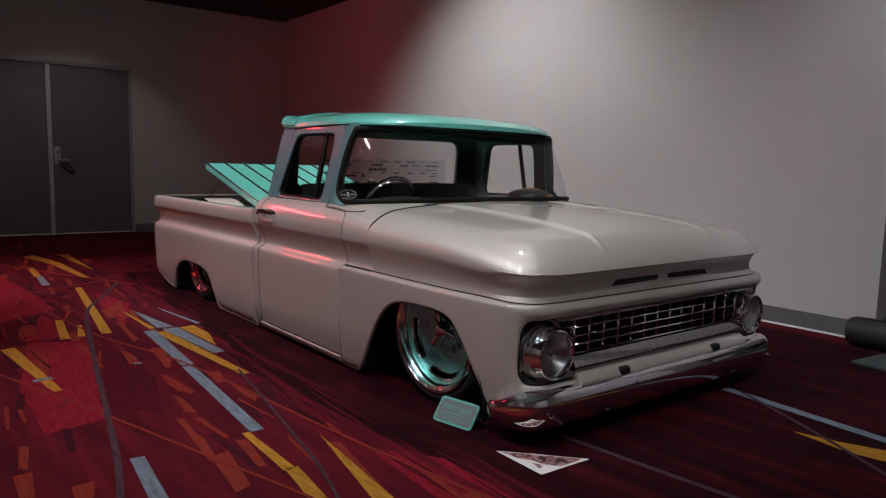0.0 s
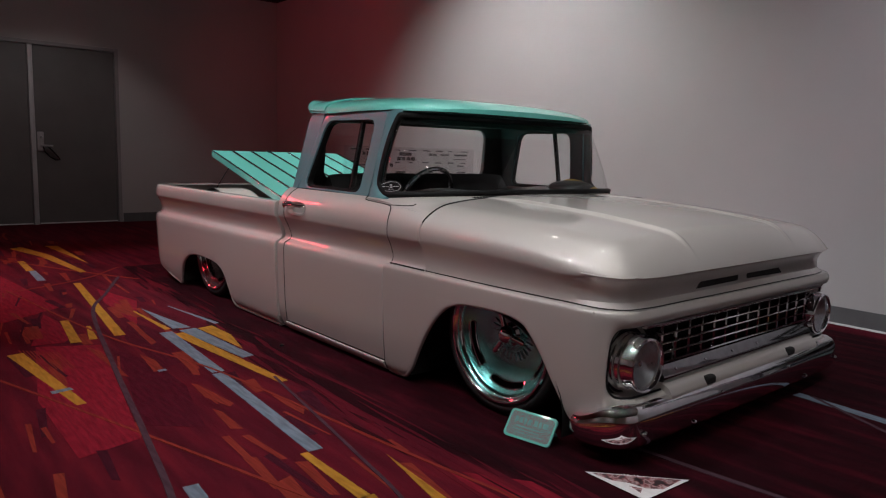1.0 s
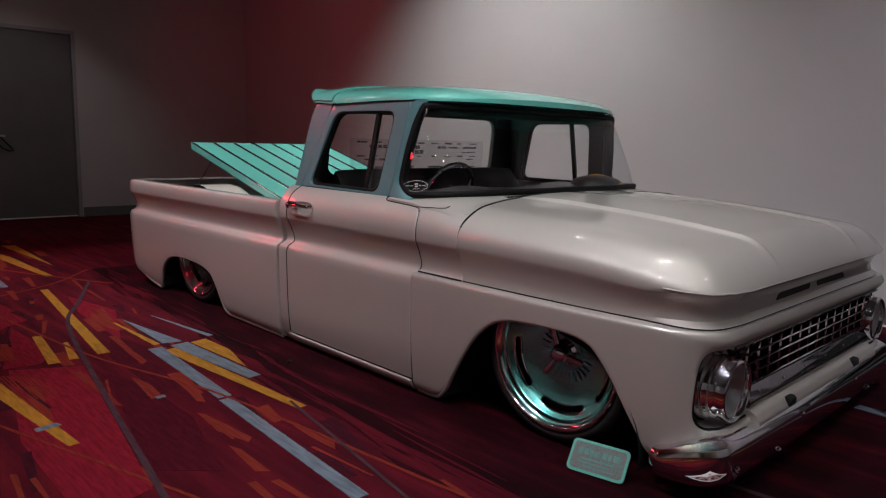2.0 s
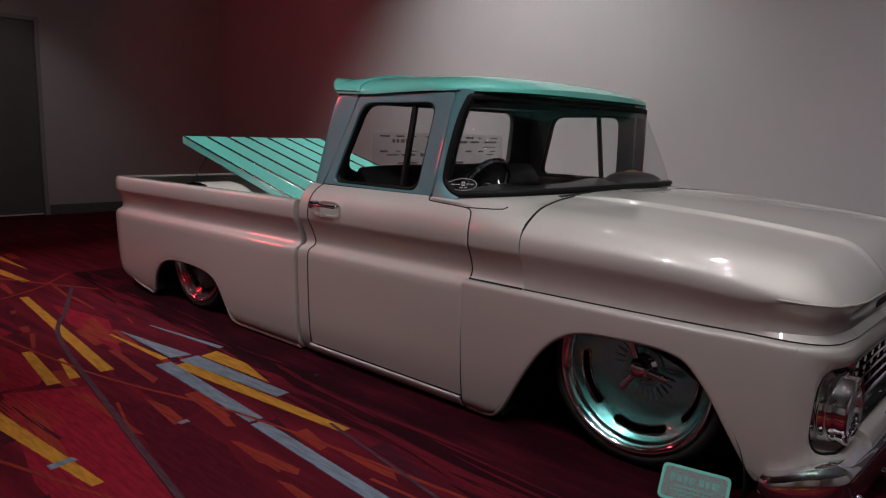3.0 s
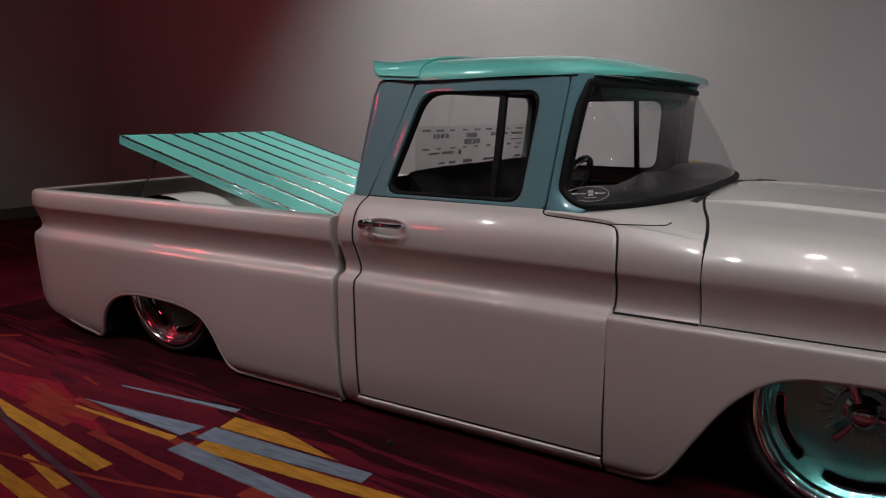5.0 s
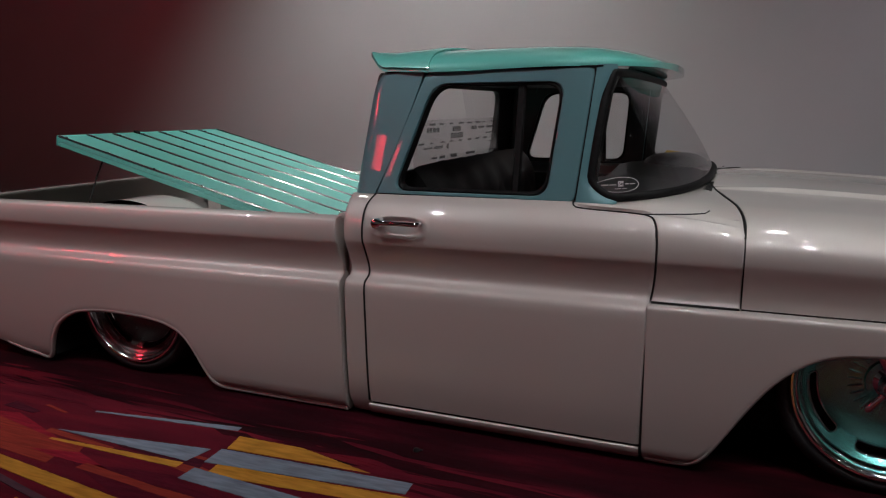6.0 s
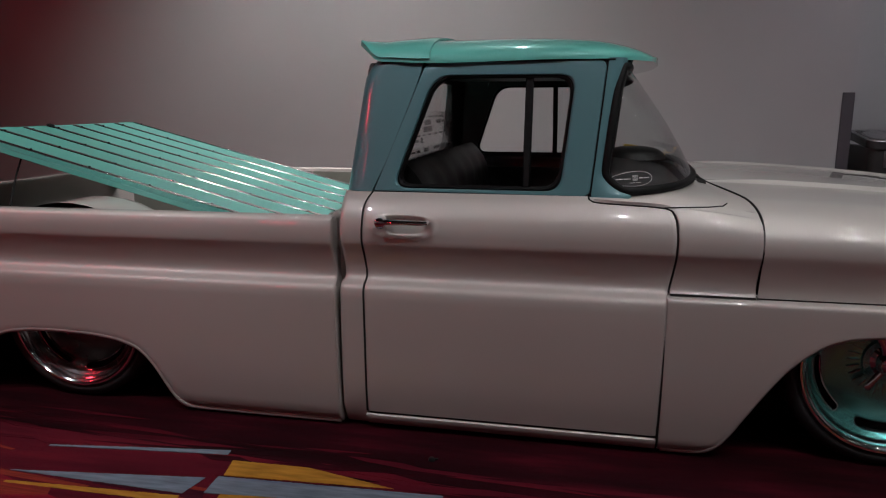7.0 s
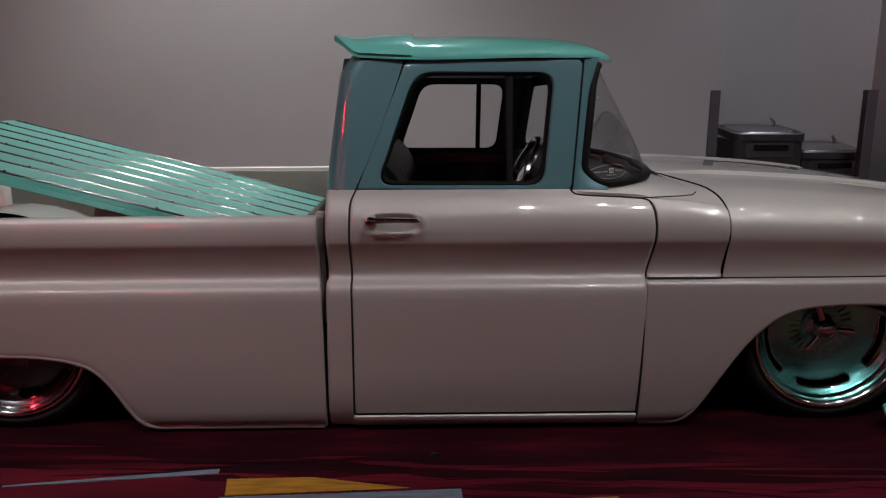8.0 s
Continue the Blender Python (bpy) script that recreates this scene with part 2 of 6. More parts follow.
class Geo:
    """Vertices and faces that grow piece by piece."""

    def __init__(self):
        self.v, self.f = [], []

    def add(self, v, f):
        n = len(self.v)
        self.v += [tuple(map(float, p)) for p in v]
        self.f += [tuple(i + n for i in q) for q in f]
        return self

    def grid(self, p, close=False):
        p = np.asarray(p, float)
        m, n = p.shape[:2]
        f = [(i * n + j, i * n + (j + 1) % n, (i + 1) % m * n + (j + 1) % n, (i + 1) % m * n + j) for i in range(m - 1) for j in range(n if close else n - 1)]
        return self.add(p.reshape(-1, 3), f)

    def shell(self, p, thick, flip=False):
        """A grid with thickness towards the back of its normals."""
        p = np.asarray(p, float)
        nrm = normals(p) * (-1 if flip else 1)
        q = p - nrm * thick
        m, n = p.shape[:2]
        self.grid(p)
        self.grid(q)
        for a, b in ((p[0], q[0]), (p[-1], q[-1]), (p[:, 0], q[:, 0]), (p[:, -1], q[:, -1])):
            self.grid(np.stack([a, b]))
        return self

    def box(self, x0, x1, y0, y1, z0, z1, bev=0.004, m=None):
        b = min(bev, (x1 - x0) * 0.45, (y1 - y0) * 0.45, (z1 - z0) * 0.45)
        v, c, h = [], Vector(((x0 + x1) / 2, (y0 + y1) / 2, (z0 + z1) / 2)), ((x1 - x0) / 2, (y1 - y0) / 2, (z1 - z0) / 2)
        signs = [(i, j, k) for i in (-1, 1) for j in (-1, 1) for k in (-1, 1)]
        for s in signs:
            for a in range(3):
                v.append(c + Vector([s[t] * (h[t] - (b if t != a else 0)) for t in range(3)]))
        at = {s: 3 * i for i, s in enumerate(signs)}
        f = [(at[s], at[s] + 1, at[s] + 2) for s in signs]
        for a in range(3):
            o = [t for t in range(3) if t != a]
            for e in (-1, 1):
                ring = []
                for i, j in ((-1, -1), (1, -1), (1, 1), (-1, 1)):
                    s = [0, 0, 0]
                    s[a], s[o[0]], s[o[1]] = e, i, j
                    ring.append(at[tuple(s)] + a)
                f.append(tuple(ring))
            for i in (-1, 1):
                for j in (-1, 1):
                    s, t = [0, 0, 0], [0, 0, 0]
                    s[a], t[a] = -1, 1
                    s[o[0]] = t[o[0]] = i
                    s[o[1]] = t[o[1]] = j
                    s, t = at[tuple(s)], at[tuple(t)]
                    f.append((s + o[0], t + o[0], t + o[1], s + o[1]))
        return self.add([m @ p for p in v] if m else v, f)

    def tube(self, path, r, n=10, closed=False):
        path = [Vector(p) for p in path]
        rings, up = [], None
        for i, p in enumerate(path):
            a = path[i - 1] if i or closed else p
            b = path[(i + 1) % len(path)] if i + 1 < len(path) or closed else p
            d = (b - a).normalized()
            if up is None:
                up = d.orthogonal().normalized()
            up = (up - d * up.dot(d)).normalized()
            side = d.cross(up)
            k = r[i] if isinstance(r, (list, tuple)) else r
            rings.append([p + k * (up * math.cos(w) + side * math.sin(w)) for w in np.arange(n) * 2 * math.pi / n])
        if closed:
            rings.append(rings[0])
        g = np.array([[tuple(q) for q in ring] for ring in rings])
        self.grid(g, True)
        if not closed:
            self.add(g[0], [tuple(range(n))]).add(g[-1], [tuple(range(n))])
        return self

    def lathe(self, profile, m=None, n=48, a0=0.0, a1=2 * math.pi):
        """Profile of (radius, height) turned about z, then moved by m."""
        turn = np.linspace(a0, a1, n + 1)
        p = np.array([[(r * math.cos(w), r * math.sin(w), h) for w in turn] for r, h in profile])
        if m:
            p = np.array([[tuple(m @ Vector(q)) for q in row] for row in p])
        return self.grid(p)

    def prism(self, outline, z0, z1, m=None):
        """A flat outline (x, y) with thickness along z."""
        n = len(outline)
        v = [Vector((x, y, z)) for z in (z0, z1) for x, y in outline]
        f = [tuple(range(n)), tuple(range(n, 2 * n))] + [(i, (i + 1) % n, n + (i + 1) % n, n + i) for i in range(n)]
        return self.add([m @ p for p in v] if m else v, f)


def normals(p):
    u, v = np.gradient(p, axis=0), np.gradient(p, axis=1)
    n = np.cross(u, v)
    return n / np.maximum(np.linalg.norm(n, axis=-1, keepdims=True), 1e-9)


def part(name, geo, mat, parent=None, label="", smooth=38, weld=1e-5):
    bm = bmesh.new()
    vs = [bm.verts.new(p) for p in geo.v]
    for q in geo.f:
        if len(set(q)) > 2:
            try:
                bm.faces.new([vs[i] for i in dict.fromkeys(q)])
            except ValueError:
                pass
    bmesh.ops.remove_doubles(bm, verts=bm.verts, dist=weld)
    bmesh.ops.dissolve_degenerate(bm, edges=bm.edges, dist=1e-6)
    bmesh.ops.recalc_face_normals(bm, faces=bm.faces)
    for face in bm.faces:
        face.smooth = True
    me = bpy.data.meshes.new(name)
    bm.to_mesh(me)
    bm.free()
    me.materials.append(mat)
    me.set_sharp_from_angle(angle=radians(smooth))
    ob = new(name, me)
    if parent:
        ob.parent = parent
    if label:
        ob["label"] = label
    return ob


def again(ob, m, parent=None):
    """Another object on the same mesh."""
    twin = new(ob.name.split(".")[0], ob.data)
    twin.parent = parent or ob.parent
    twin.matrix_basis = m
    for key in ob.keys():
        twin[key] = ob[key]
    return twin


def thing(name, label, category, at=(0, 0, 0), group="", kind=""):
    ob = new(name)
    ob.location = at
    ob.empty_display_size = 0.1
    return tagged(ob, label, category, group, kind)


def spline(xs, ys, x):
    """Catmull-Rom through the points, even outside."""
    xs, ys = np.asarray(xs, float), np.asarray(ys, float)
    slope = np.gradient(ys, xs)
    x = np.clip(np.asarray(x, float), xs[0], xs[-1])
    i = np.clip(np.searchsorted(xs, x, side="right") - 1, 0, len(xs) - 2)
    h = xs[i + 1] - xs[i]
    t = (x - xs[i]) / h
    return (2 * t**3 - 3 * t**2 + 1) * ys[i] + (t**3 - 2 * t**2 + t) * h * slope[i] + (3 * t**2 - 2 * t**3) * ys[i + 1] + (t**3 - t**2) * h * slope[i + 1]


def rounded(corners, radii, n=8):
    """Polygon with rounded corners, n points a corner."""
    out = []
    k = len(corners)
    for i, c in enumerate(corners):
        c, a, b = Vector(c), Vector(corners[i - 1]), Vector(corners[(i + 1) % k])
        r = radii[i] if isinstance(radii, (list, tuple)) else radii
        p, q = c + (a - c).normalized() * r, c + (b - c).normalized() * r
        for t in map(float, np.linspace(0, 1, n)):
            out.append((1 - t) ** 2 * p + 2 * t * (1 - t) * c + t**2 * q)
    return out


def bar(geo, path, section):
    """Sweep a closed section (side, up) along a plan path (x, y) at z 0; side is to the path's right."""
    path = np.asarray(path, float)
    d = np.gradient(path, axis=0)
    d /= np.linalg.norm(d, axis=1, keepdims=True)
    out = np.stack([d[:, 1], -d[:, 0]], 1)
    rows = [[(p[0] + o[0] * s, p[1] + o[1] * s, z) for s, z in section] for p, o in zip(path, out)]
    geo.grid(rows, True)
    geo.add(rows[0], [tuple(range(len(section)))])
    geo.add(rows[-1], [tuple(range(len(section)))])
    return geo

# ---- setting ----
WX, TOP = -8.45, 3.36  # door wall, ceiling


def wall_y(x):
    """The long wall behind the truck, slightly askew to it."""
    return 2.26 - 0.022 * x


floor = part("floor", Geo().box(-8.6, 7.2, -9.2, 4.2, -0.12, 0.0, 0.001), CARPET)
tagged(floor, "red patterned exhibition hall carpet with gold and blue streaks", "carpet", kind="structure")
ceiling = part("ceiling", Geo().box(-8.6, 7.2, -9.2, 4.2, TOP, TOP + 0.12, 0.001), CEIL)
tagged(ceiling, "dark painted hall ceiling", "ceiling", kind="structure")


def slab(x0, x1, y0, y1, z0=0.0, z1=TOP):
    return Geo().prism([(x0, y0), (x1, y0), (x1, y1), (x0, y1)], z0, z1)


NICHE0, NICHE1 = 0.83, 2.40
wall = Geo()
for a, b, z0 in ((-8.6, NICHE0, 0.0), (NICHE1, 7.2, 0.0), (NICHE0, NICHE1, 2.95)):
    wall.prism([(a, wall_y(a)), (b, wall_y(b)), (b, wall_y(b) + 0.16), (a, wall_y(a) + 0.16)], z0, TOP)
tagged(part("wall_north", wall, WALL), "grey painted wall washed by ceiling spotlights", "wall", kind="structure")
y0 = wall_y(NICHE0)
tagged(part("wall_niche_back", Geo().prism([(NICHE0 - 0.02, y0 + 0.62), (NICHE1 + 0.02, y0 + 0.62), (NICHE1 + 0.02, y0 + 0.74), (NICHE0 - 0.02, y0 + 0.74)], 0, TOP), WALL), "grey painted back of the drinking fountain recess", "wall", kind="structure")
tagged(part("wall_niche_west", Geo().prism([(NICHE0 - 0.12, y0 + 0.12), (NICHE0 - 0.002, y0 + 0.16), (NICHE0 - 0.002, y0 + 0.62), (NICHE0 - 0.12, y0 + 0.62)], 0, TOP), WALL), "grey painted return of the drinking fountain recess", "wall", kind="structure")
tagged(part("wall_niche_east", Geo().prism([(NICHE1 + 0.002, y0 + 0.09), (NICHE1 + 0.12, y0 + 0.09), (NICHE1 + 0.12, y0 + 0.62), (NICHE1 + 0.002, y0 + 0.62)], 0, TOP), WALL), "grey painted return of the drinking fountain recess", "wall", kind="structure")

# door wall with a double door
D0, DM, D1, DH = -2.05, -1.03, -0.005, 2.335
wall = slab(WX - 0.16, WX, -9.2, D0 - 0.05)
wall.prism([(WX - 0.16, D1 + 0.05), (WX, D1 + 0.05), (WX, 2.7), (WX - 0.16, 2.7)], 0, TOP)
wall.prism([(WX - 0.16, D0 - 0.05), (WX, D0 - 0.05), (WX, D1 + 0.05), (WX - 0.16, D1 + 0.05)], DH + 0.05, TOP)
for y in (-5.2, -2.6, -1.12, 1.45):
    wall.box(WX - 0.001, WX + 0.0016, y - 0.004, y + 0.004, DH + 0.06, TOP, 0.0005)
tagged(part("wall_west", wall, WALL), "grey painted end wall with panel joints", "wall", kind="structure")
# unseen south and east walls, added to close the room and reflect light
tagged(part("wall_south", slab(-8.6, 7.2, -9.2, -9.05), HALL), "added hall wall, out of view", "wall", kind="structure")
tagged(part("wall_east", slab(7.05, 7.2, -9.2, 4.2), HALL), "added hall wall, out of view", "wall", kind="structure")


base = Geo()
base.prism([(-8.44, wall_y(-8.44) - 0.012), (NICHE0, wall_y(NICHE0) - 0.012), (NICHE0, wall_y(NICHE0) - 0.0005), (-8.44, wall_y(-8.44) - 0.0005)], 0, 0.125)
base.prism([(NICHE1, wall_y(NICHE1) - 0.012), (7.0, wall_y(7.0) - 0.012), (7.0, wall_y(7.0) - 0.0005), (NICHE1, wall_y(NICHE1) - 0.0005)], 0, 0.125)
base.prism([(WX + 0.0005, D1 + 0.06), (WX + 0.012, D1 + 0.06), (WX + 0.012, 2.52), (WX + 0.0005, 2.52)], 0, 0.125)
base.prism([(WX + 0.0005, -9.0), (WX + 0.012, -9.0), (WX + 0.012, D0 - 0.06), (WX + 0.0005, D0 - 0.06)], 0, 0.125)
bead = Geo()
bead.prism([(-8.43, wall_y(-8.43) - 0.022), (NICHE0, wall_y(NICHE0) - 0.022), (NICHE0, wall_y(NICHE0) - 0.0125), (-8.43, wall_y(-8.43) - 0.0125)], 0, 0.012)
tagged(part("trim", bead, WHITE), "thin pale bead where the carpet meets the baseboard", "trim", kind="structure")
tagged(part("baseboard", base, BASE), "grey rubber baseboard along the walls", "baseboard", kind="structure")


def double_door():
    door = thing("door_1", "dark grey double metal doors with a lever lock, shut", "door", (WX, 0, 0), kind="structure")
    jamb = Geo()
    jamb.box(-0.16, 0.012, D0 - 0.05, D0, 0, DH + 0.05, 0.004)
    jamb.box(-0.16, 0.012, D1, D1 + 0.05, 0, DH + 0.05, 0.004)
    jamb.box(-0.16, 0.012, D0, D1, DH, DH + 0.05, 0.004)
    part("door_frame", jamb, FRAMEPAINT, door)
    for a, b in ((D0 + 0.004, DM - 0.032), (DM + 0.032, D1 - 0.004)):
        leaf = part("door_leaf", Geo().box(-0.055, -0.012, a, b, 0.008, DH - 0.004, 0.003), DOORPAINT, door)
        part("foot_strip", Geo().box(-0.012, -0.008, a + 0.01, b - 0.01, 0.010, 0.026, 0.001), WHITE, leaf, "pale strip at the foot of the door")
    part("mullion", Geo().box(-0.06, 0.006, DM - 0.03, DM + 0.03, 0, DH - 0.002, 0.004), STEEL, door, "pale steel mullion between the doors")
    plate = part("lock_plate", Geo().box(-0.012, 0.004, DM + 0.045, DM + 0.125, 0.975, 1.225, 0.012), STEEL, door, "steel lock plate")
    part("lever", Geo().tube([(0.0, DM + 0.09, 1.045), (0.050, DM + 0.09, 1.045), (0.056, DM + 0.105, 1.045), (0.056, DM + 0.215, 1.04)], 0.013, 8), STEEL, plate, "steel lever handle")
    part("cylinder", Geo().lathe([(0.0, 0.02), (0.014, 0.02), (0.016, 0.0)], pose(0.004, DM + 0.088, 1.15, 0, 90, 0), 14), CHROME, plate)
    return door


double_door()
cord = thing("door_cord", "dark cord hanging from the door lever", "cord", (WX + 0.05, DM + 0.10, 1.03))
part("loop", Geo().tube([(0.0, 0.0, 0.0), (-0.01, 0.02, -0.06), (-0.02, 0.08, -0.13), (-0.02, 0.15, -0.17), (-0.02, 0.20, -0.165), (-0.02, 0.17, -0.12), (-0.01, 0.11, -0.05), (0.0, 0.06, 0.0)], 0.009, 6), GASKET, cord)

# carpet motifs, woven into the floor: each is one thin inlay
INLAY = 0.0022


TUFT = random.Random(31)


def tufted(outline):
    """The outline with the small steps that tufts of yarn leave along an edge."""
    pts = [Vector(p) for p in outline]
    out = []
    for a, b in zip(pts, pts[1:] + pts[:1]):
        d = b - a
        if d.length < 0.02:
            out.append(a)
            continue
        n = Vector((-d.y, d.x)) / d.length
        steps = max(2, min(90, int(d.length / 0.009)))
        off = 0.0
        for k in range(steps):
            off = 0.0 if k == 0 else TUFT.uniform(-0.0011, 0.0011)
            out.append(a + d * (k / steps) + n * off)
    return out


def motif(name, mat, outline, z=INLAY):
    return part(name, Geo().prism(tufted(outline), 0.0004, z), mat, floor)


def streak(name, mat, a, b, wa, wb, z=INLAY):
    """A tapered strip of yarn from a to b."""
    a, b = Vector(a), Vector(b)
    d = (b - a).normalized()
    n = Vector((-d.y, d.x))
    return motif(name, mat, [a + n * wa / 2, a - n * wa / 2, b - n * wb / 2, b + n * wb / 2], z)


streak("blue_streak", Y_BLUE, (-2.058, -1.575), (-1.167, -1.628), 0.075, 0.062)
streak("blue_streak", Y_BLUE, (-1.142, -1.639), (-0.076, -1.713), 0.058, 0.058)
motif("blue_wedge", Y_BLUE, [(-2.753, -1.493), (-2.096, -1.411), (-2.117, -1.511)])
streak("blue_streak", Y_BLUE, (-2.056, -1.445), (-1.324, -1.396), 0.10, 0.065, 0.0026)
motif("gold_sail", Y_GOLD, [(-2.045, -1.385), (-2.064, -1.290), (-1.794, -1.285), (-1.484, -1.354)])
streak("gold_streak", Y_GOLD, (-1.997, -1.524), (-0.851, -1.437), 0.075, 0.045, 0.0018)
streak("gold_streak", Y_GOLD, (-2.714, -1.557), (-2.117, -1.541), 0.012, 0.035, 0.0018)
streak("blue_thread", Y_BLUE, (-2.751, -1.319), (-2.103, -1.241), 0.008, 0.03)
streak("gold_streak", Y_GOLD, (-3.928, -1.617), (-2.131, -1.810), 0.05, 0.06)
motif("gold_sail", Y_GOLD, [(-6.205, -1.710), (-6.300, -1.593), (-5.559, -1.467), (-4.424, -1.423), (-4.415, -1.473), (-5.531, -1.566)])
motif("gold_sail", Y_GOLD, [(-6.279, -1.374), (-6.230, -1.264), (-4.899, -1.294)])
streak("blue_streak", Y_BLUE, (-4.691, -1.787), (-4.175, -1.816), 0.05, 0.06)
streak("gold_streak", Y_GOLD, (-5.292, -1.769), (-4.711, -1.797), 0.05, 0.06)
streak("gold_streak", Y_GOLD, (-2.671, -1.985), (-2.105, -2.049), 0.045, 0.055)
streak("gold_streak", Y_GOLD, (-2.451, -1.901), (-2.123, -1.955), 0.02, 0.045)
streak("gold_streak", Y_GOLD, (-2.030, -2.357), (-1.066, -2.270), 0.075, 0.04)
streak("blue_streak", Y_BLUE, (-0.074, -2.183), (0.639, -2.246), 0.05, 0.06)
streak("gold_streak", Y_GOLD, (-0.077, -1.763), (0.341, -1.771), 0.03, 0.045)
streak("gold_streak", Y_GOLD, (0.331, -1.761), (0.984, -1.845), 0.05, 0.06)
motif("gold_sail", Y_GOLD, [(0.111, -1.525), (0.711, -1.654), (1.243, -1.765), (1.295, -1.684), (0.753, -1.593)])
streak("blue_streak", Y_BLUE, (0.729, 0.463), (2.733, 0.236), 0.06, 0.06)
motif("gold_sail", Y_GOLD, [(1.23, 0.150), (1.387, 0.186), (1.546, 0.250), (2.30, 0.32), (2.35, 0.12), (1.594, 0.129), (1.467, 0.105)])
motif("red_field", Y_RED, [(-2.128, -2.244), (-1.984, -1.952), (-1.204, -2.078), (-0.560, -2.186), (-0.503, -2.415), (-1.209, -2.407)], 0.0012)
# maroon band under and round the truck, with its shade in the colour
motif("shaded_maroon_band", SHADED_PILE, [(-4.557, -1.098), (-3.382, -1.172), (-2.292, -1.230), (-1.192, -1.309), (-0.283, -1.352), (0.533, -1.317), (1.151, -1.166), (2.286, -1.246), (3.545, -1.025), (3.821, 1.994), (-4.520, 2.104)], 0.0008)
motif("red_field", Y_RED, [(-5.157, -2.680), (-4.957, -2.080), (-3.095, -1.904), (-2.804, -2.287), (-3.599, -2.750)], 0.0012)
motif("red_field", Y_RED, [(0.097, -2.885), (0.207, -2.433), (1.955, -2.255), (2.157, -2.552)], 0.0012)
motif("red_field", Y_RED, [(0.326, -1.441), (0.585, -1.256), (2.285, -1.297), (1.969, -1.553)], 0.0012)


# hand-sized patches of plum, crimson and rust yarn in the open carpet beside the truck
motif("plum_field", Y_PLUM, [(-1.80, -1.91), (-1.49, -1.83), (-1.05, -1.83), (-0.76, -1.90), (-0.52, -1.95), (-0.70, -2.15), (-1.18, -2.04)], 0.0011)
motif("plum_field", Y_PLUM, [(-2.48, -1.66), (-2.08, -1.60), (-1.98, -1.65), (-1.43, -1.70), (-1.37, -1.82), (-2.05, -1.81)], 0.0010)
motif("crimson_field", Y_RED, [(-2.92, -2.05), (-2.69, -2.02), (-2.25, -2.04), (-2.14, -2.10), (-2.16, -2.26)], 0.0011)
motif("crimson_field", Y_RED, [(-3.62, -1.55), (-3.03, -1.44), (-2.31, -1.66), (-3.08, -1.64)], 0.0010)
for k, out in enumerate((
    [(-3.04, -1.59), (-2.92, -1.55), (-2.54, -1.56), (-2.52, -1.60), (-2.77, -1.65)],
    [(-2.13, -1.71), (-2.07, -1.68), (-1.87, -1.69), (-1.83, -1.73)],
    [(-1.68, -1.84), (-1.53, -1.81), (-1.34, -1.83), (-1.34, -1.88)],
    [(-1.07, -1.80), (-1.03, -1.78), (-0.71, -1.75), (-0.68, -1.78), (-0.85, -1.82)],
    [(-0.71, -1.57), (-0.64, -1.55), (-0.47, -1.54), (-0.42, -1.57), (-0.54, -1.58)],
    [(-0.70, -1.85), (-0.64, -1.83), (-0.42, -1.84), (-0.45, -1.88)],
    [(-1.97, -2.03), (-1.87, -1.99), (-1.33, -2.00), (-1.37, -2.02)],
)):
    motif("rust_patch", Y_ORANGE, out, 0.0013 + 0.00002 * k)
motif("blue_dash", Y_BLUE, [(-1.355, -1.86), (-1.355, -1.82), (-1.33, -1.82), (-1.325, -1.86)], 0.0024)
motif("blue_dash", Y_BLUE, [(-1.31, -2.34), (-1.32, -2.26), (-1.285, -2.25), (-1.27, -2.34)], 0.0026)
hatch = Geo()
for k in range(11):
    y = -2.33 + 0.015 * k
    hatch.prism([(-2.10 + 0.014 * k, y), (-1.60 - 0.02 * (k % 3), y + 0.010), (-1.60 - 0.02 * (k % 3), y + 0.015), (-2.10 + 0.014 * k, y + 0.006)], 0.0004, 0.0016)
tagged(part("rust_hatching", hatch, Y_ORANGE, floor), kind="stuff")

RIBBONS = itertools.count()


def ribbon(name, mat, path, width):
    z = 0.0034 - 0.0002 * next(RIBBONS)
    path = np.array(path, float)
    t = np.linspace(0, len(path) - 1, 40)
    knots = np.arange(len(path))
    xs, ys = spline(knots, path[:, 0], t), spline(knots, path[:, 1], t)
    d = np.stack([np.gradient(xs), np.gradient(ys)], 1)
    d /= np.linalg.norm(d, axis=1, keepdims=True)
    n = np.stack([-d[:, 1], d[:, 0]], 1) * width / 2
    geo = Geo().grid([[(x + s * k[0], y + s * k[1], h) for s, h in ((-1, 0.0004), (-1, z), (1, z), (1, 0.0004))] for x, y, k in zip(xs, ys, n)])
    return part(name, geo, mat, floor)


ribbon("grey_ribbon", Y_GREY, [(-4.070, -1.266), (-3.387, -1.551), (-2.826, -1.779), (-1.514, -2.013), (-0.570, -2.166), (0.219, -2.313), (1.534, -2.662)], 0.024)
ribbon("grey_ribbon", Y_GREY, [(-0.942, -1.439), (0.018, -1.606), (0.546, -1.717), (1.649, -2.059)], 0.014)
ribbon("grey_ribbon", Y_GREY, [(0.791, 0.490), (1.280, 0.219), (1.729, -0.063), (2.713, -0.738)], 0.02)
ribbon("grey_ribbon", Y_GREY, [(0.45, -0.72), (0.723, -0.714), (1.253, -0.666), (1.41, -0.648), (2.2, -0.55)], 0.026)
ribbon("rust_ribbon", Y_ORANGE, [(-2.013, -2.621), (-0.966, -2.283), (-0.081, -2.008), (0.935, -1.720), (2.282, -1.447)], 0.014)
ribbon("rust_ribbon", Y_ORANGE, [(-3.885, -2.108), (-2.202, -1.887), (-1.197, -1.628), (0.326, -1.431), (1.666, -1.207)], 0.016)
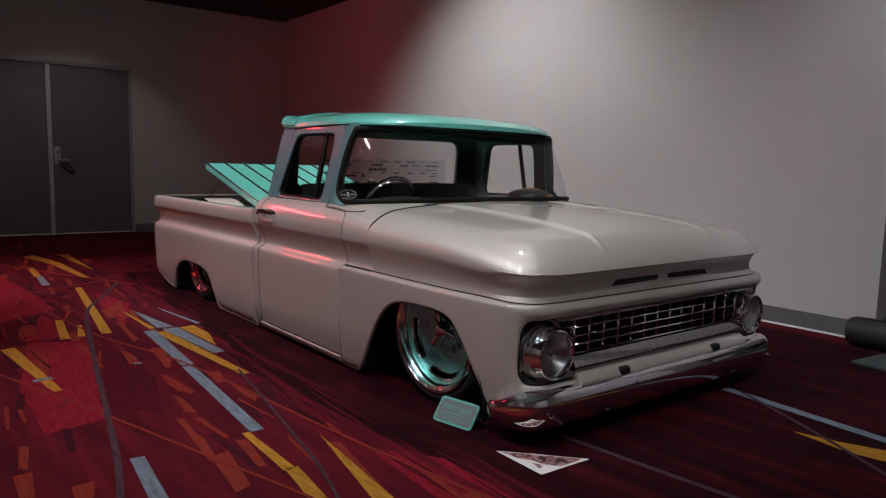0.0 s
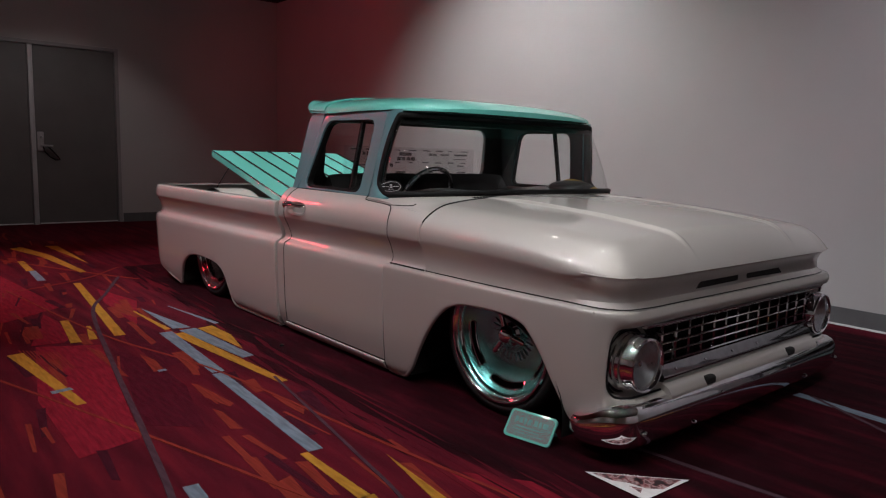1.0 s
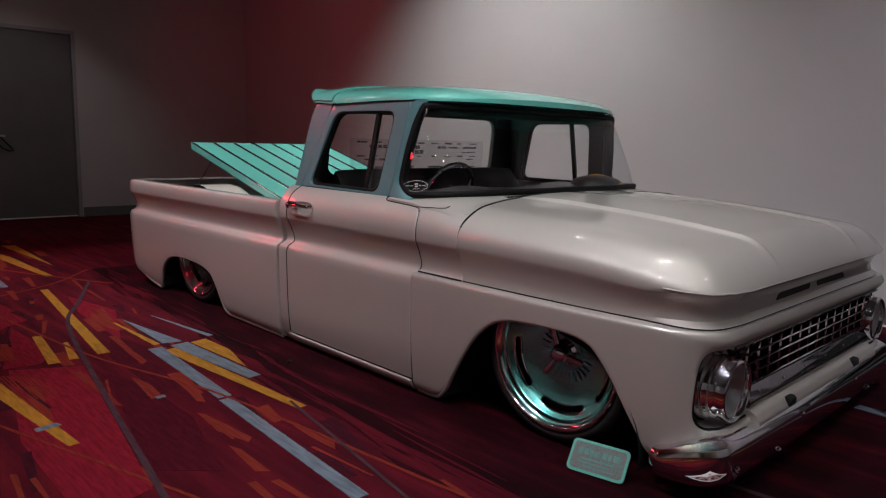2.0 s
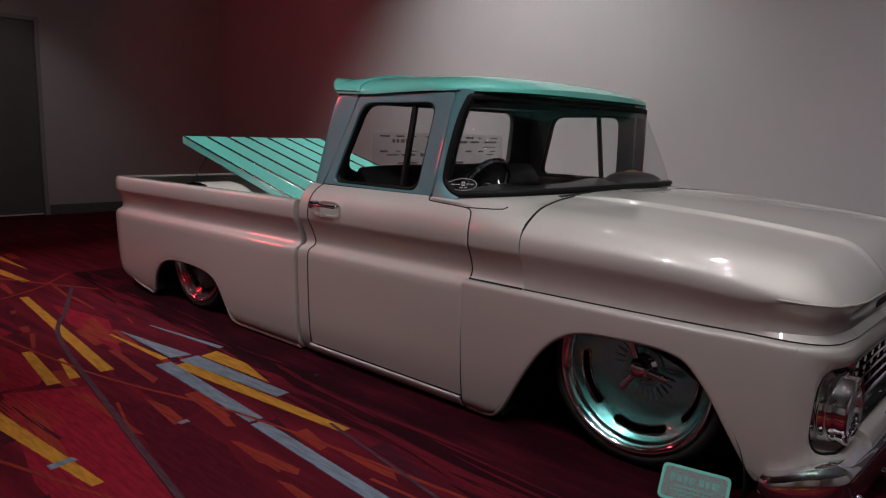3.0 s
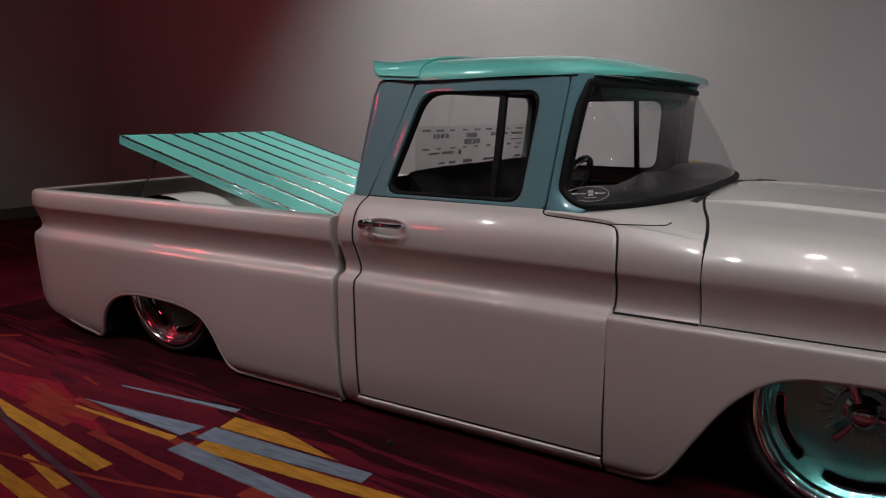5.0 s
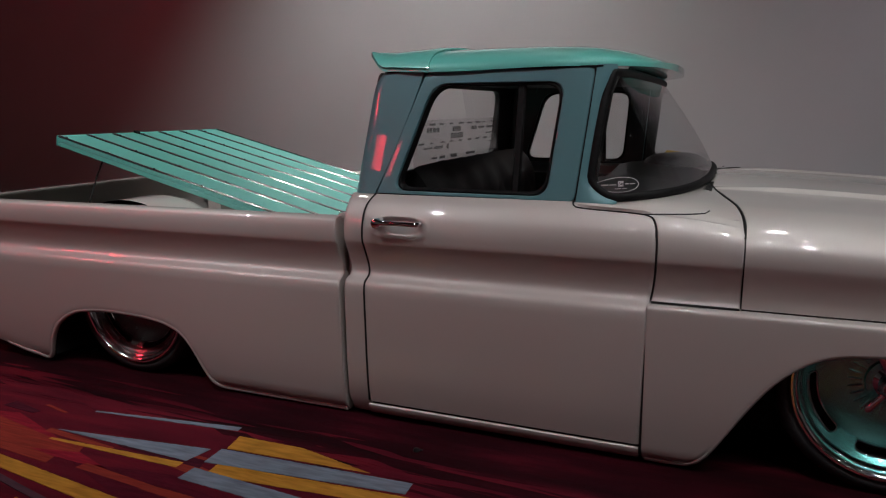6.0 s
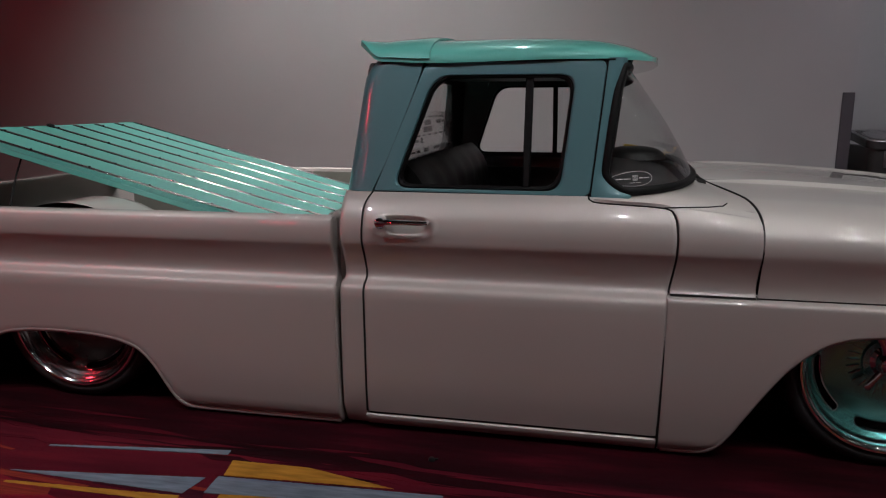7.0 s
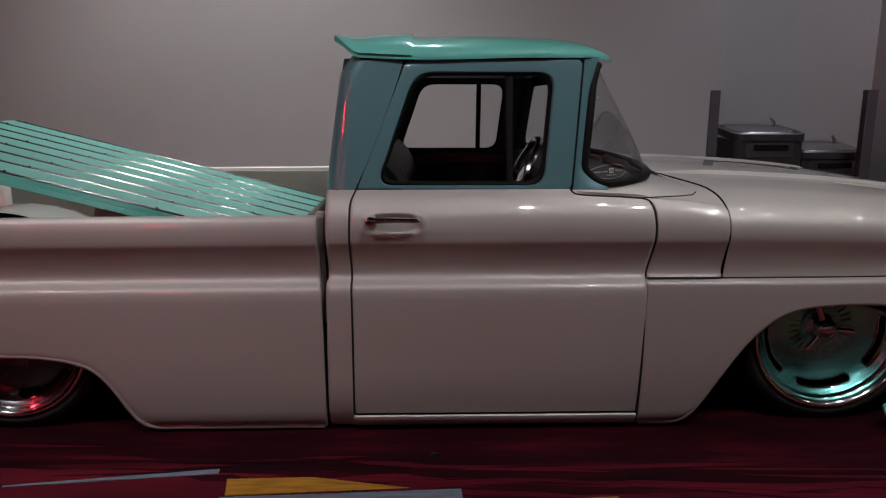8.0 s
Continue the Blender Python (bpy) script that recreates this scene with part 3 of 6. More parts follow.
ribbon("rust_ribbon", Y_ORANGE, [(-6.689, -2.414), (-4.952, -1.683), (-4.169, -1.318), (-3.873, -1.163)], 0.03)
ribbon("rust_ribbon", Y_ORANGE, [(-4.557, -1.128), (-4.074, -1.565), (-3.692, -2.353), (-3.507, -3.246)], 0.02)

dash = random.Random(5)
rust, dull = Geo(), Geo()
for i in range(360):
    x, y = dash.uniform(-7.5, 3.2), dash.choice((dash.uniform(-3.4, -1.25), dash.uniform(-2.6, -1.2), dash.uniform(-6.0, -1.4), dash.uniform(-0.6, 2.0)))
    if y > -1.3 and -4.3 < x < 3.4:
        continue
    turn = radians(dash.choice((-6, -6, -9, -4, 4, -14)) + dash.uniform(-3, 3))
    long, wide = dash.uniform(0.10, 0.46), dash.uniform(0.012, 0.075)
    d, n = Vector((math.cos(turn), math.sin(turn))), Vector((-math.sin(turn), math.cos(turn)))
    c = Vector((x, y))
    skew = dash.uniform(-0.5, 0.5) * wide
    out = [c - d * long / 2 + n * wide / 2, c - d * (long / 2 + skew) - n * wide / 2, c + d * long / 2 - n * wide * dash.uniform(0.1, 0.5), c + d * (long / 2 + skew) + n * wide * dash.uniform(0.2, 0.5)]
    (rust if dash.random() < 0.62 else dull).prism(out, 0.0004, 0.0010 + 0.00001 * (i % 60))
# wisps that fray the edge of the shaded band
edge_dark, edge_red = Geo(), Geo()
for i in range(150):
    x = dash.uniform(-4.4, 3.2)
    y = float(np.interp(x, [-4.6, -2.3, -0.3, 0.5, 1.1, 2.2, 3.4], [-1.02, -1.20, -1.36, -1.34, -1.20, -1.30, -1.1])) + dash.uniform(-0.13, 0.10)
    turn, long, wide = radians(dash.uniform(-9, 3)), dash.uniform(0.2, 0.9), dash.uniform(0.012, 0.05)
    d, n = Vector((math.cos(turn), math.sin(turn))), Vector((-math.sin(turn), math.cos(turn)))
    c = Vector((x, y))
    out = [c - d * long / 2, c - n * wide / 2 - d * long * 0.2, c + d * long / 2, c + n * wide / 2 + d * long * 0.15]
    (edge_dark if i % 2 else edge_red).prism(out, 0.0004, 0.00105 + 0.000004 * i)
tagged(part("shaded_maroon_wisps", edge_dark, SHADED_PILE, floor), kind="stuff")
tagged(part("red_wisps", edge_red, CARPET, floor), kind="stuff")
tagged(part("rust_flecks", rust, Y_ORANGE, floor), kind="stuff")
tagged(part("maroon_flecks", dull, yarn("maroon_yarn", (0.045, 0.006, 0.014)), floor), kind="stuff")

# ---- the pickup truck: x forward, y across, z up, front axle at x 0 ----
truck = thing("pickup_truck", "lowered vintage pickup truck, pearl beige with a glossy aqua roof", "pickup truck", (0, -0.02, 0))
ZW = [0.012, 0.04, 0.10, 0.20, 0.35, 0.47, 0.525, 0.543, 0.552, 0.559, 0.567, 0.580, 0.60, 0.63, 0.66, 0.69, 0.699, 0.706, 0.72, 0.74, 0.77, 0.80, 0.83, 0.855, 0.872]
WW = [0.926, 0.946, 0.957, 0.967, 0.974, 0.977, 0.976, 0.971, 0.963, 0.948, 0.935, 0.927, 0.927, 0.938, 0.951, 0.9665, 0.9712, 0.9732, 0.9745, 0.975, 0.971, 0.961, 0.942, 0.918, 0.893]


def half(z):
    """Half width of the body at height z."""
    return spline(ZW, WW, z)


def lean(z):
    """Half width of the cab above the belt."""
    return 0.893 - (np.asarray(z) - 0.872) * 0.20


def levels(lo, n, top=None):
    """Heights from lo up, dense over the shoulder and the band."""
    knee = 0.5
    low = np.linspace(lo, knee, n)
    high = np.array([0.515, 0.530, 0.539, 0.545, 0.550, 0.554, 0.558, 0.562, 0.567, 0.574, 0.583, 0.595, 0.615, 0.635, 0.652, 0.668, 0.682, 0.690, 0.695, 0.699, 0.703, 0.708, 0.718, 0.735, 0.755, 0.78, 0.80, 0.815, 0.824, 0.829, 0.833, 0.836, 0.839, 0.842, 0.844, 0.846, 0.848, 0.8495, 0.851, 0.853, 0.855, 0.858, 0.862, 0.866, 0.872])
    return np.concatenate([low, high[high <= (top or 9) + 1e-6]])


def lip(d, r):
    """Roll-in of an edge at distance d from it."""
    k = np.clip(1 - d / r, 0, 1)
    return r * (1 - np.sqrt(1 - k * k * 0.96))


def mirror(p):
    return np.asarray(p) * np.array([1, -1, 1])


def sides(name, build, mat, parent, label="", thick=0.02):
    """The same shell on both sides of the truck."""
    made = []
    for s in (-1, 1):
        p = np.asarray(build())
        p = mirror(p) if s < 0 else p
        n = normals(p)
        flip = (n[..., 1].mean() > 0) != (s > 0)
        made.append(part(name, Geo().shell(p, thick, flip), mat, parent, label))
    return made


# lower doors


def door_front(z):
    """Front cut of the door: straight below the crease, bowed above it."""
    z = np.asarray(z)
    return np.where(z < 0.56, -0.676 + 0.02 * z, spline([0.56, 0.62, 0.70, 0.78, 0.815, 0.830, 0.839, 0.844, 0.848, 0.851, 0.855, 0.860, 0.872], [-0.664, -0.655, -0.648, -0.650, -0.656, -0.664, -0.676, -0.70, -0.76, -0.84, -0.905, -0.922, -0.930], z))


def door_rear(z):
    return spline([0.0, 0.56, 0.66, 0.78, 0.84, 0.872], [-1.694, -1.690, -1.692, -1.690, -1.686, -1.672], z)


def handle_dish(x, z):
    """Pressed dish behind the pull handle: how far the skin stands out there."""
    r = (abs((x + 1.54) / 0.108) ** 2.8 + abs((z - 0.762) / 0.040) ** 2.8) ** (1 / 2.8)
    bowl = min(1.0, max(0.0, (0.96 - r) / 0.34))
    return 0.0020 * math.exp(-(((r - 1.02) / 0.07) ** 2)) - 0.015 * bowl * bowl * (3 - 2 * bowl)


def door_grid():
    zs = np.unique(np.round(np.concatenate([levels(0.072, 8), np.arange(0.7125, 0.812, 0.005)]), 5))
    rows = []
    for z in zs:
        a, b = door_rear(z) + 0.003, door_front(z) - 0.003
        u = np.concatenate([[0, 0.006, 0.014], np.linspace(0.05, 0.95, 18), [0.986, 0.994, 1]])
        xs = np.sort(np.concatenate([a + (b - a) * u, np.arange(-1.664, -1.414, 0.0065)]))
        d = np.minimum(xs - a, b - xs)
        rows.append([(x, half(z) - lip(k, 0.006) - lip(z - 0.072, 0.006) + handle_dish(x, z), z) for x, k in zip(xs, d)])
    return rows


doors = sides("door", door_grid, PAINT, truck, "beige door with an aqua window frame")


def sill_grid():
    zs = np.array([0.014, 0.019, 0.028, 0.042, 0.055, 0.061, 0.065])
    return [[(x, half(z) + 0.006 - lip(z - 0.014, 0.012) - lip(0.065 - z, 0.008), z) for x in np.linspace(-1.694, -0.678, 20)] for z in zs]


sides("rocker_panel", sill_grid, PAINT, truck, "beige rocker panel under the door")


# cab corner behind the door, rolling round to the back
def corner_path(w, x0, x1):
    out = [(x, w) for x in np.linspace(x0, x1, 5)]
    return out + [(x1 - 0.020 * math.sin(a), w - 0.020 * (1 - math.cos(a)) - 0.05 * max(0, a - 1.2)) for a in np.linspace(0.1, 1.57, 8)]


def cab_corner_grid():
    rows = []
    for z in levels(0.016, 8):
        row = corner_path(half(z) - lip(z - 0.016, 0.012), door_rear(z) - 0.003, -1.754 - 0.010 * max(0.0, 1 - z / 0.56) - 0.004 * (z < 0.56))
        rows.append([(x, y, z) for x, y in row] + [(-1.79, 0.45, z), (-1.79, 0.0, z)])
    return rows


sides("cab_corner", cab_corner_grid, PAINT, truck, "beige cab corner behind the door")


def pillar_cut(z):
    """Rear edge of the door frame above the belt."""
    return spline([0.872, 0.95, 1.10, 1.25, 1.325], [-1.672, -1.635, -1.575, -1.520, -1.497], z)


def quarter_grid():
    rows = []
    for z in np.linspace(0.873, 1.325, 16):
        back = -1.735 + (z - 0.873) * 0.13 + 0.035 * max(0.0, (z - 1.25) / 0.075) ** 2
        w = float(lean(z))
        turn = min(back + 0.025, float(pillar_cut(z)) - 0.012)
        row = [(x, w) for x in np.linspace(float(pillar_cut(z)) - 0.004, turn, 6)]
        row += [(turn - (turn - back + 0.05) * math.sin(a), w - 0.085 * (1 - math.cos(a))) for a in np.linspace(0.12, 1.57, 13)]
        rows.append([(x, y, z) for x, y in row] + [(back - 0.05, min(0.735, w - 0.11), z)])
    return rows


sides("rear_pillar", quarter_grid, AQUA_SHADE, truck, "aqua rear cab pillar", 0.03)


def quarter_lining():
    return [[(x, float(lean(z)) - 0.038, z) for x in np.linspace(float(pillar_cut(z)) - 0.002, -1.70 + 0.13 * (z - 0.873), 4)] + [(-1.735 + 0.13 * (z - 0.873), 0.705, z), (-1.742 + 0.13 * (z - 0.873), 0.680, z)] for z in np.linspace(0.873, 1.305, 8)]


sides("pillar_lining", quarter_lining, LEATHER, truck, "black inner pillar trim", 0.004)


def ring_panel(geo, outer, inner, place, depth):
    """A flat frame between two outlines of as many points; place(a, b, inwards) gives the point."""
    rows = []
    mid = [o * 0.5 + i * 0.5 for o, i in zip(outer, inner)]
    near_o = [o + (i - o).normalized() * 0.004 for o, i in zip(outer, inner)]
    near_i = [i + (o - i).normalized() * 0.006 for o, i in zip(outer, inner)]
    for line, deep in ((outer, depth), (outer, 0.004), (near_o, 0.0), (mid, -0.002), (near_i, 0.0), (inner, 0.006), (inner, depth), (outer, depth)):
        rows.append([place(p[0], p[1], deep) for p in line])
    return geo.grid(np.array(rows), True)


OUT = [(-1.668, 0.876), (-1.496, 1.312), (-0.885, 1.312), (-0.928, 0.872)]
INN = [(-1.600, 0.886), (-1.466, 1.267), (-0.985, 1.267), (-1.024, 0.884)]
GAS = [(-1.586, 0.897), (-1.457, 1.257), (-0.997, 1.257), (-1.035, 0.896)]
for s, door in zip((-1, 1), doors):
    put = lambda a, b, deep: (a, s * (float(lean(b)) - deep), b)
    part("window_frame", ring_panel(Geo(), rounded(OUT, [0.004, 0.03, 0.03, 0.02]), rounded(INN, [0.055, 0.068, 0.060, 0.055]), put, 0.035), AQUA_SHADE, door, "aqua window frame")
    put_g = lambda a, b, deep: (a, s * (float(lean(b)) - 0.008 - deep), b)
    part("weatherstrip", ring_panel(Geo(), rounded(INN, [0.055, 0.068, 0.060, 0.055]), rounded(GAS, [0.055, 0.070, 0.062, 0.06]), put_g, 0.03), GASKET, door, "black window rubber")
    part("divider", Geo().box(-1.152, -1.126, -0.012, 0.012, -0.205, 0.19, 0.004, Matrix.Translation((0, s * (float(lean(1.075)) - 0.03), 1.075)) @ pose(0, 0, 0, s * 11.3, 0, 0)), GASKET, door, "black vent window post")
    vent = [[(a, s * (float(lean(b)) - 0.016), b) for a in np.linspace(-1.125, -1.025 + (b - 0.88) * 0.10, 6)] for b in np.linspace(0.888, 1.268, 6)]
    part("vent_pane", Geo().grid(vent), GLASS, door, "fixed vent window; the main glass is rolled down")
    # pull handle over the pressed dish
    y = s * 0.975
    pull = part("handle", Geo().tube([(-1.613, y - s * 0.018, 0.780), (-1.613, y + s * 0.020, 0.780), (-1.594, y + s * 0.030, 0.782), (-1.53, y + s * 0.033, 0.783), (-1.475, y + s * 0.031, 0.782), (-1.461, y + s * 0.018, 0.780), (-1.459, y - s * 0.018, 0.779)], [0.017, 0.018, 0.011, 0.0085, 0.0085, 0.0095, 0.010], 12), CHROME, door, "chrome pull handle")
    part("push_button", Geo().lathe([(0.0, 0.014), (0.013, 0.013), (0.018, 0.009), (0.0195, 0.0), (0.020, -0.03)], pose(-1.613, y + s * 0.030, 0.780, -90 * s, 0, 0), 20), CHROME, pull)
    part("frame_lining", ring_panel(Geo(), rounded(OUT, [0.004, 0.03, 0.03, 0.02]), rounded(INN, [0.055, 0.068, 0.060, 0.055]), lambda a, b, deep: (a, s * (float(lean(b)) - 0.037 - deep), b), 0.012), LEATHER, door, "black inner window trim")
    card = [[(x, s * (float(half(z)) - 0.06), z) for x in np.linspace(-1.68, -0.73, 4)] for z in np.linspace(0.15, 0.81, 8)]
    part("door_card", Geo().shell(card, 0.02), LEATHER, door, "black inner door trim")


# pickup bed
def bed_low(x):
    return spline([-3.99, -3.95, -3.85, -3.70, -3.52, -3.44, -3.425, -3.40, -3.36, -3.30, -3.22, -3.12, -3.0, -2.88, -2.76, -2.66, -2.60, -2.555, -2.52, -2.49, -2.465, -2.44, -2.41, -2.38, -2.3, -1.80],
                  [0.18, 0.155, 0.12, 0.080, 0.042, 0.036, 0.048, 0.12, 0.19, 0.245, 0.285, 0.305, 0.312, 0.31, 0.302, 0.282, 0.255, 0.21, 0.155, 0.098, 0.060, 0.036, 0.024, 0.022, 0.021, 0.018], x)


def settle(p):
    """The bed sits a little tail-down and reaches past its last full section."""
    x, y, z = p
    forward = 0.008 * min(1.0, max(0.0, (x + 2.0) / 0.2)) * min(1.0, max(0.0, (0.57 - z) / 0.04))
    return (x + forward - 0.035 * max(0.0, (-3.45 - x) / 0.5) ** 1.5, y, z - 0.005 - 0.0045 * max(0.0, -1.8 - x))


def bed_grid():
    xs = np.concatenate([np.linspace(-3.94, -3.5, 14), np.linspace(-3.47, -2.36, 78), np.linspace(-2.3, -1.83, 10), [-1.816, -1.808, -1.803, -1.800]])
    slope = np.gradient(bed_low(xs), xs)
    cols = []
    for x, k in zip(xs, slope):
        lo = float(bed_low(x))
        zs = levels(lo, 14, 0.78)
        d = (zs - lo) / math.sqrt(1 + k * k)
        col = [(x, float(half(z)) + 0.004 - float(lip(e, 0.007)) - float(lip(max(-1.800 - x, 0), 0.008)) - 0.03 * max(0, (-3.80 - x) / 0.14) ** 2, z) for z, e in zip(zs, d)]
        w = float(half(0.78)) + 0.004 - 0.03 * max(0, (-3.80 - x) / 0.14) ** 2
        col += [(x, w - 0.004, 0.786), (x, w - 0.012, 0.791), (x, w - 0.03, 0.793), (x, w - 0.07, 0.792), (x, w - 0.075, 0.786), (x, w - 0.075, 0.70), (x, w - 0.10, 0.66), (x, w - 0.10, 0.40)]
        cols.append(col)
    for step in (0.02, 0.05):
        cols.append([(x - 0.001, y - step, z) for x, y, z in cols[-1]])
    return [[settle(p) for p in col] for col in cols]


bed = part("bed_floor", Geo().box(-3.9, -1.83, -0.88, 0.88, 0.36, 0.39, 0.004), DARK, truck, "black bed floor frame")
sides("bedside", bed_grid, PAINT, truck, "beige bed side with a wheel arch", 0.012)


for s in (-1, 1):
    hem = [settle((x, s * (float(half(bed_low(x) + 0.01)) - 0.0080 - 0.03 * max(0, (-3.80 - x) / 0.14) ** 2), float(bed_low(x)) + 0.006)) for x in np.linspace(-3.70, -1.81, 180)]
    part("bed_hem", Geo().tube(hem, 0.0115, 12), PAINT, truck, "rolled beige hem of the bed side")


# rear corners roll round into the tailgate
def tail_grid():
    rows = []
    for z in levels(0.19, 8, 0.78):
        w = float(half(z)) + 0.004 - 0.03
        x0 = -3.94 - 0.03 * math.sin(math.pi * min(1, (0.8 - z) / 0.55))
        rows.append([(-3.94 + (x0 + 3.94) * math.sin(a) - 0.035 * math.sin(a), w - 0.06 * (1 - math.cos(a)), z) for a in np.linspace(0, 1.57, 8)] + [(x0 - 0.035, 0.5, z), (x0 - 0.035, 0.0, z)])
    top = rows[-1]
    rows.append([(x + 0.03, y - 0.01, 0.793) for x, y, z in top])
    rows.append([(x + 0.06, y - 0.03, 0.790) for x, y, z in top])
    return [[settle(p) for p in row] for row in rows]


sides("tailgate", tail_grid, PAINT, truck, "beige tailgate with rounded corners", 0.01)
part("tail_lamp", Geo().box(-4.045, -4.02, -0.90, -0.80, 0.30, 0.36, 0.006), material("red_lens", (0.25, 0.01, 0.01), 0.2), truck)
front = Geo().box(-1.845, -1.815, -0.885, 0.885, 0.36, 0.79, 0.006)
part("bed_front", front, SHADED_LINER, truck, "bulkhead behind the cab, olive grey darkened for shade")


def tub_grid(s):
    rows = []
    for a in np.linspace(0, math.pi, 20):
        rows.append([(-2.93 - 0.40 * math.cos(a) * k, s * y, 0.40 + (0.40 - 0.0) * math.sin(a) ** 0.8 * k2) for y, k, k2 in ((0.89, 1, 1), (0.68, 1, 1), (0.64, 0.99, 0.985), (0.62, 0.96, 0.95), (0.61, 0.9, 0.86), (0.61, 0.2, 0.0))])
    return rows


for s in (-1, 1):
    part("wheel_tub", Geo().grid(tub_grid(s)), PAINT, truck, "beige raised wheel tub in the bed")

# lid: planked aqua bed floor propped open at the tail
lid = new("bed_lid")
lid.parent = truck
lid["label"] = "aqua planked bed cover propped open, with dark steel strips"
SL = math.atan(0.257)
lid.matrix_basis = Matrix.Translation((-1.86, 0.02, 0.602)) @ pose(0, 0, 0, 0, math.degrees(SL), 0)
LL = 1.86
planks = 7
pw = 1.20 / planks
for i in range(planks):
    y = -0.60 + pw * (i + 0.5)
    part("plank", Geo().box(-LL, 0, y - pw / 2 + 0.012, y + pw / 2 - 0.012, -0.022, 0.0, 0.002), AQUA, lid)
tray = Geo().box(-LL + 0.004, -0.004, -0.612, 0.612, -0.05, -0.0235, 0.003).box(-LL, 0, -0.612, -0.5965, -0.023, -0.0045, 0.001).box(-LL, 0, 0.5965, 0.612, -0.023, -0.0045, 0.001)
part("tray", tray, AQUA, lid, "aqua underside frame")
strip0 = part("strip", Geo().box(-LL, 0, -0.013, 0.013, -0.022, 0.0035, 0.003), STRIP, lid, "dark polished steel strip")
strip0.location = (0, -0.60 + pw, 0)
for i in range(2, planks):
    again(strip0, Matrix.Translation((0, -0.60 + pw * i, 0)))
for y in (-0.604, 0.604):
    part("edge_strip", Geo().box(-LL, 0, y - 0.008, y + 0.008, -0.004, 0.0035, 0.002), STRIP, lid, "polished edge strip")
bolt0 = part("bolt", Geo().lathe([(0, 0.005), (0.004, 0.0044), (0.0064, 0.002), (0.007, 0.0)], None, 10), CHROME, lid)
bolt0.location = (-LL + 0.05, -0.60, 0.0035)
for i in range(planks + 1):
    y = -0.602 + 1.204 / planks * i
    for k in range(7):
        if i or k:
            again(bolt0, Matrix.Translation((-LL + 0.05 + k * 0.293, y, 0.0035)))
part("latch_block", Geo().box(-LL + 0.002, -LL + 0.03, -0.12, -0.09, 0.0036, 0.016, 0.003), GASKET, lid, "small black latch block")
part("lid_edge", Geo().box(-LL - 0.008, -LL, -0.612, 0.612, -0.05, 0.002, 0.002), AQUA, lid)
rod = Geo().tube([(-3.42, -0.52, 0.98), (-3.40, -0.60, 0.88), (-3.36, -0.70, 0.75)], 0.004, 6)
part("prop_cable", rod, GASKET, truck, "thin black stay holding the bed cover")
part("crossbar", Geo().tube([(-1.95, -0.62, 0.60), (-1.95, 0.62, 0.60)], 0.045, 16), AQUA, truck, "aqua tube behind the cab")
for s in (-1, 1):
    liner = Geo()
    for a, b in ((-3.88, -3.36), (-3.355, -2.62), (-2.615, -1.86)):
        liner.box(a, b, min(s * 0.858, s * 0.866), max(s * 0.858, s * 0.866), 0.41, 0.765, 0.003)
    part("side_liner", liner, SHADED_LINER, truck, "inner bed panel, olive grey darkened for shade")


# front fenders with the wheel arch, rolling round to the headlamps
def fender_low(x):
    return spline([-0.68, -0.56, -0.53, -0.505, -0.475, -0.445, -0.42, -0.385, -0.35, -0.30, -0.25, -0.19, -0.12, -0.03, 0.075, 0.152, 0.217, 0.268, 0.309, 0.362, 0.394, 0.443, 0.490, 0.517, 0.542, 0.58, 0.75],
                  [0.014, 0.016, 0.021, 0.033, 0.063, 0.107, 0.151, 0.210, 0.266, 0.336, 0.388, 0.432, 0.457, 0.468, 0.4715, 0.470, 0.461, 0.441, 0.400, 0.330, 0.277, 0.197, 0.125, 0.110, 0.106, 0.11, 0.15], x)


def nose(a, w):
    """Plan of the front corner: a from 0 (side) to 1 (front)."""
    t = a * math.pi / 2
    return 0.50 + 0.175 * math.sin(t) ** 0.9, w - 0.03 - 0.125 * (1 - math.cos(t))


FZ = [0.48, 0.50, 0.515, 0.53, 0.542, 0.550, 0.555, 0.558, 0.5595]


def fender_width(x, z):
    return float(half(min(z, 0.50))) - float(lip(0.5598 - z, 0.014)) - 0.03 * max(0.0, (x + 0.1) / 0.6) ** 2 * (x > -0.1)


def fender_grid():
    xs = np.concatenate([[-0.670, -0.667, -0.663], np.linspace(-0.65, -0.53, 6), np.linspace(-0.51, 0.50, 72)])
    slope = np.gradient(fender_low(xs), xs)
    cols = []
    for x, k in zip(xs, slope):
        lo = float(fender_low(x))
        zs = np.concatenate([lo + (0.478 - lo) * np.linspace(0, 1, 16) ** 1.3, FZ])
        d = (zs - lo) / math.sqrt(1 + k * k)
        cols.append([(x, fender_width(x, z) - float(lip(e, 0.007)) - float(lip(x + 0.670, 0.006)), z) for z, e in zip(zs, d)])
        cols[-1].append((x, cols[-1][-1][1] - 0.06, 0.5602))
    for a in np.linspace(0.05, 0.25, 6):
        col = []
        x, _ = nose(a, 0)
        lo = float(fender_low(x))
        for z in np.concatenate([lo + (0.478 - lo) * np.linspace(0, 1, 16) ** 1.3, FZ]):
            x, y = nose(a, fender_width(0.0, z))
            col.append((x, y - float(lip(z - lo, 0.02)), z))
        cols.append(col + [(col[-1][0] - 0.01, col[-1][1] - 0.06, 0.5602)])
    return cols


fenders = sides("front_fender", fender_grid, PAINT, truck, "beige front fender with a wheel arch", 0.03)


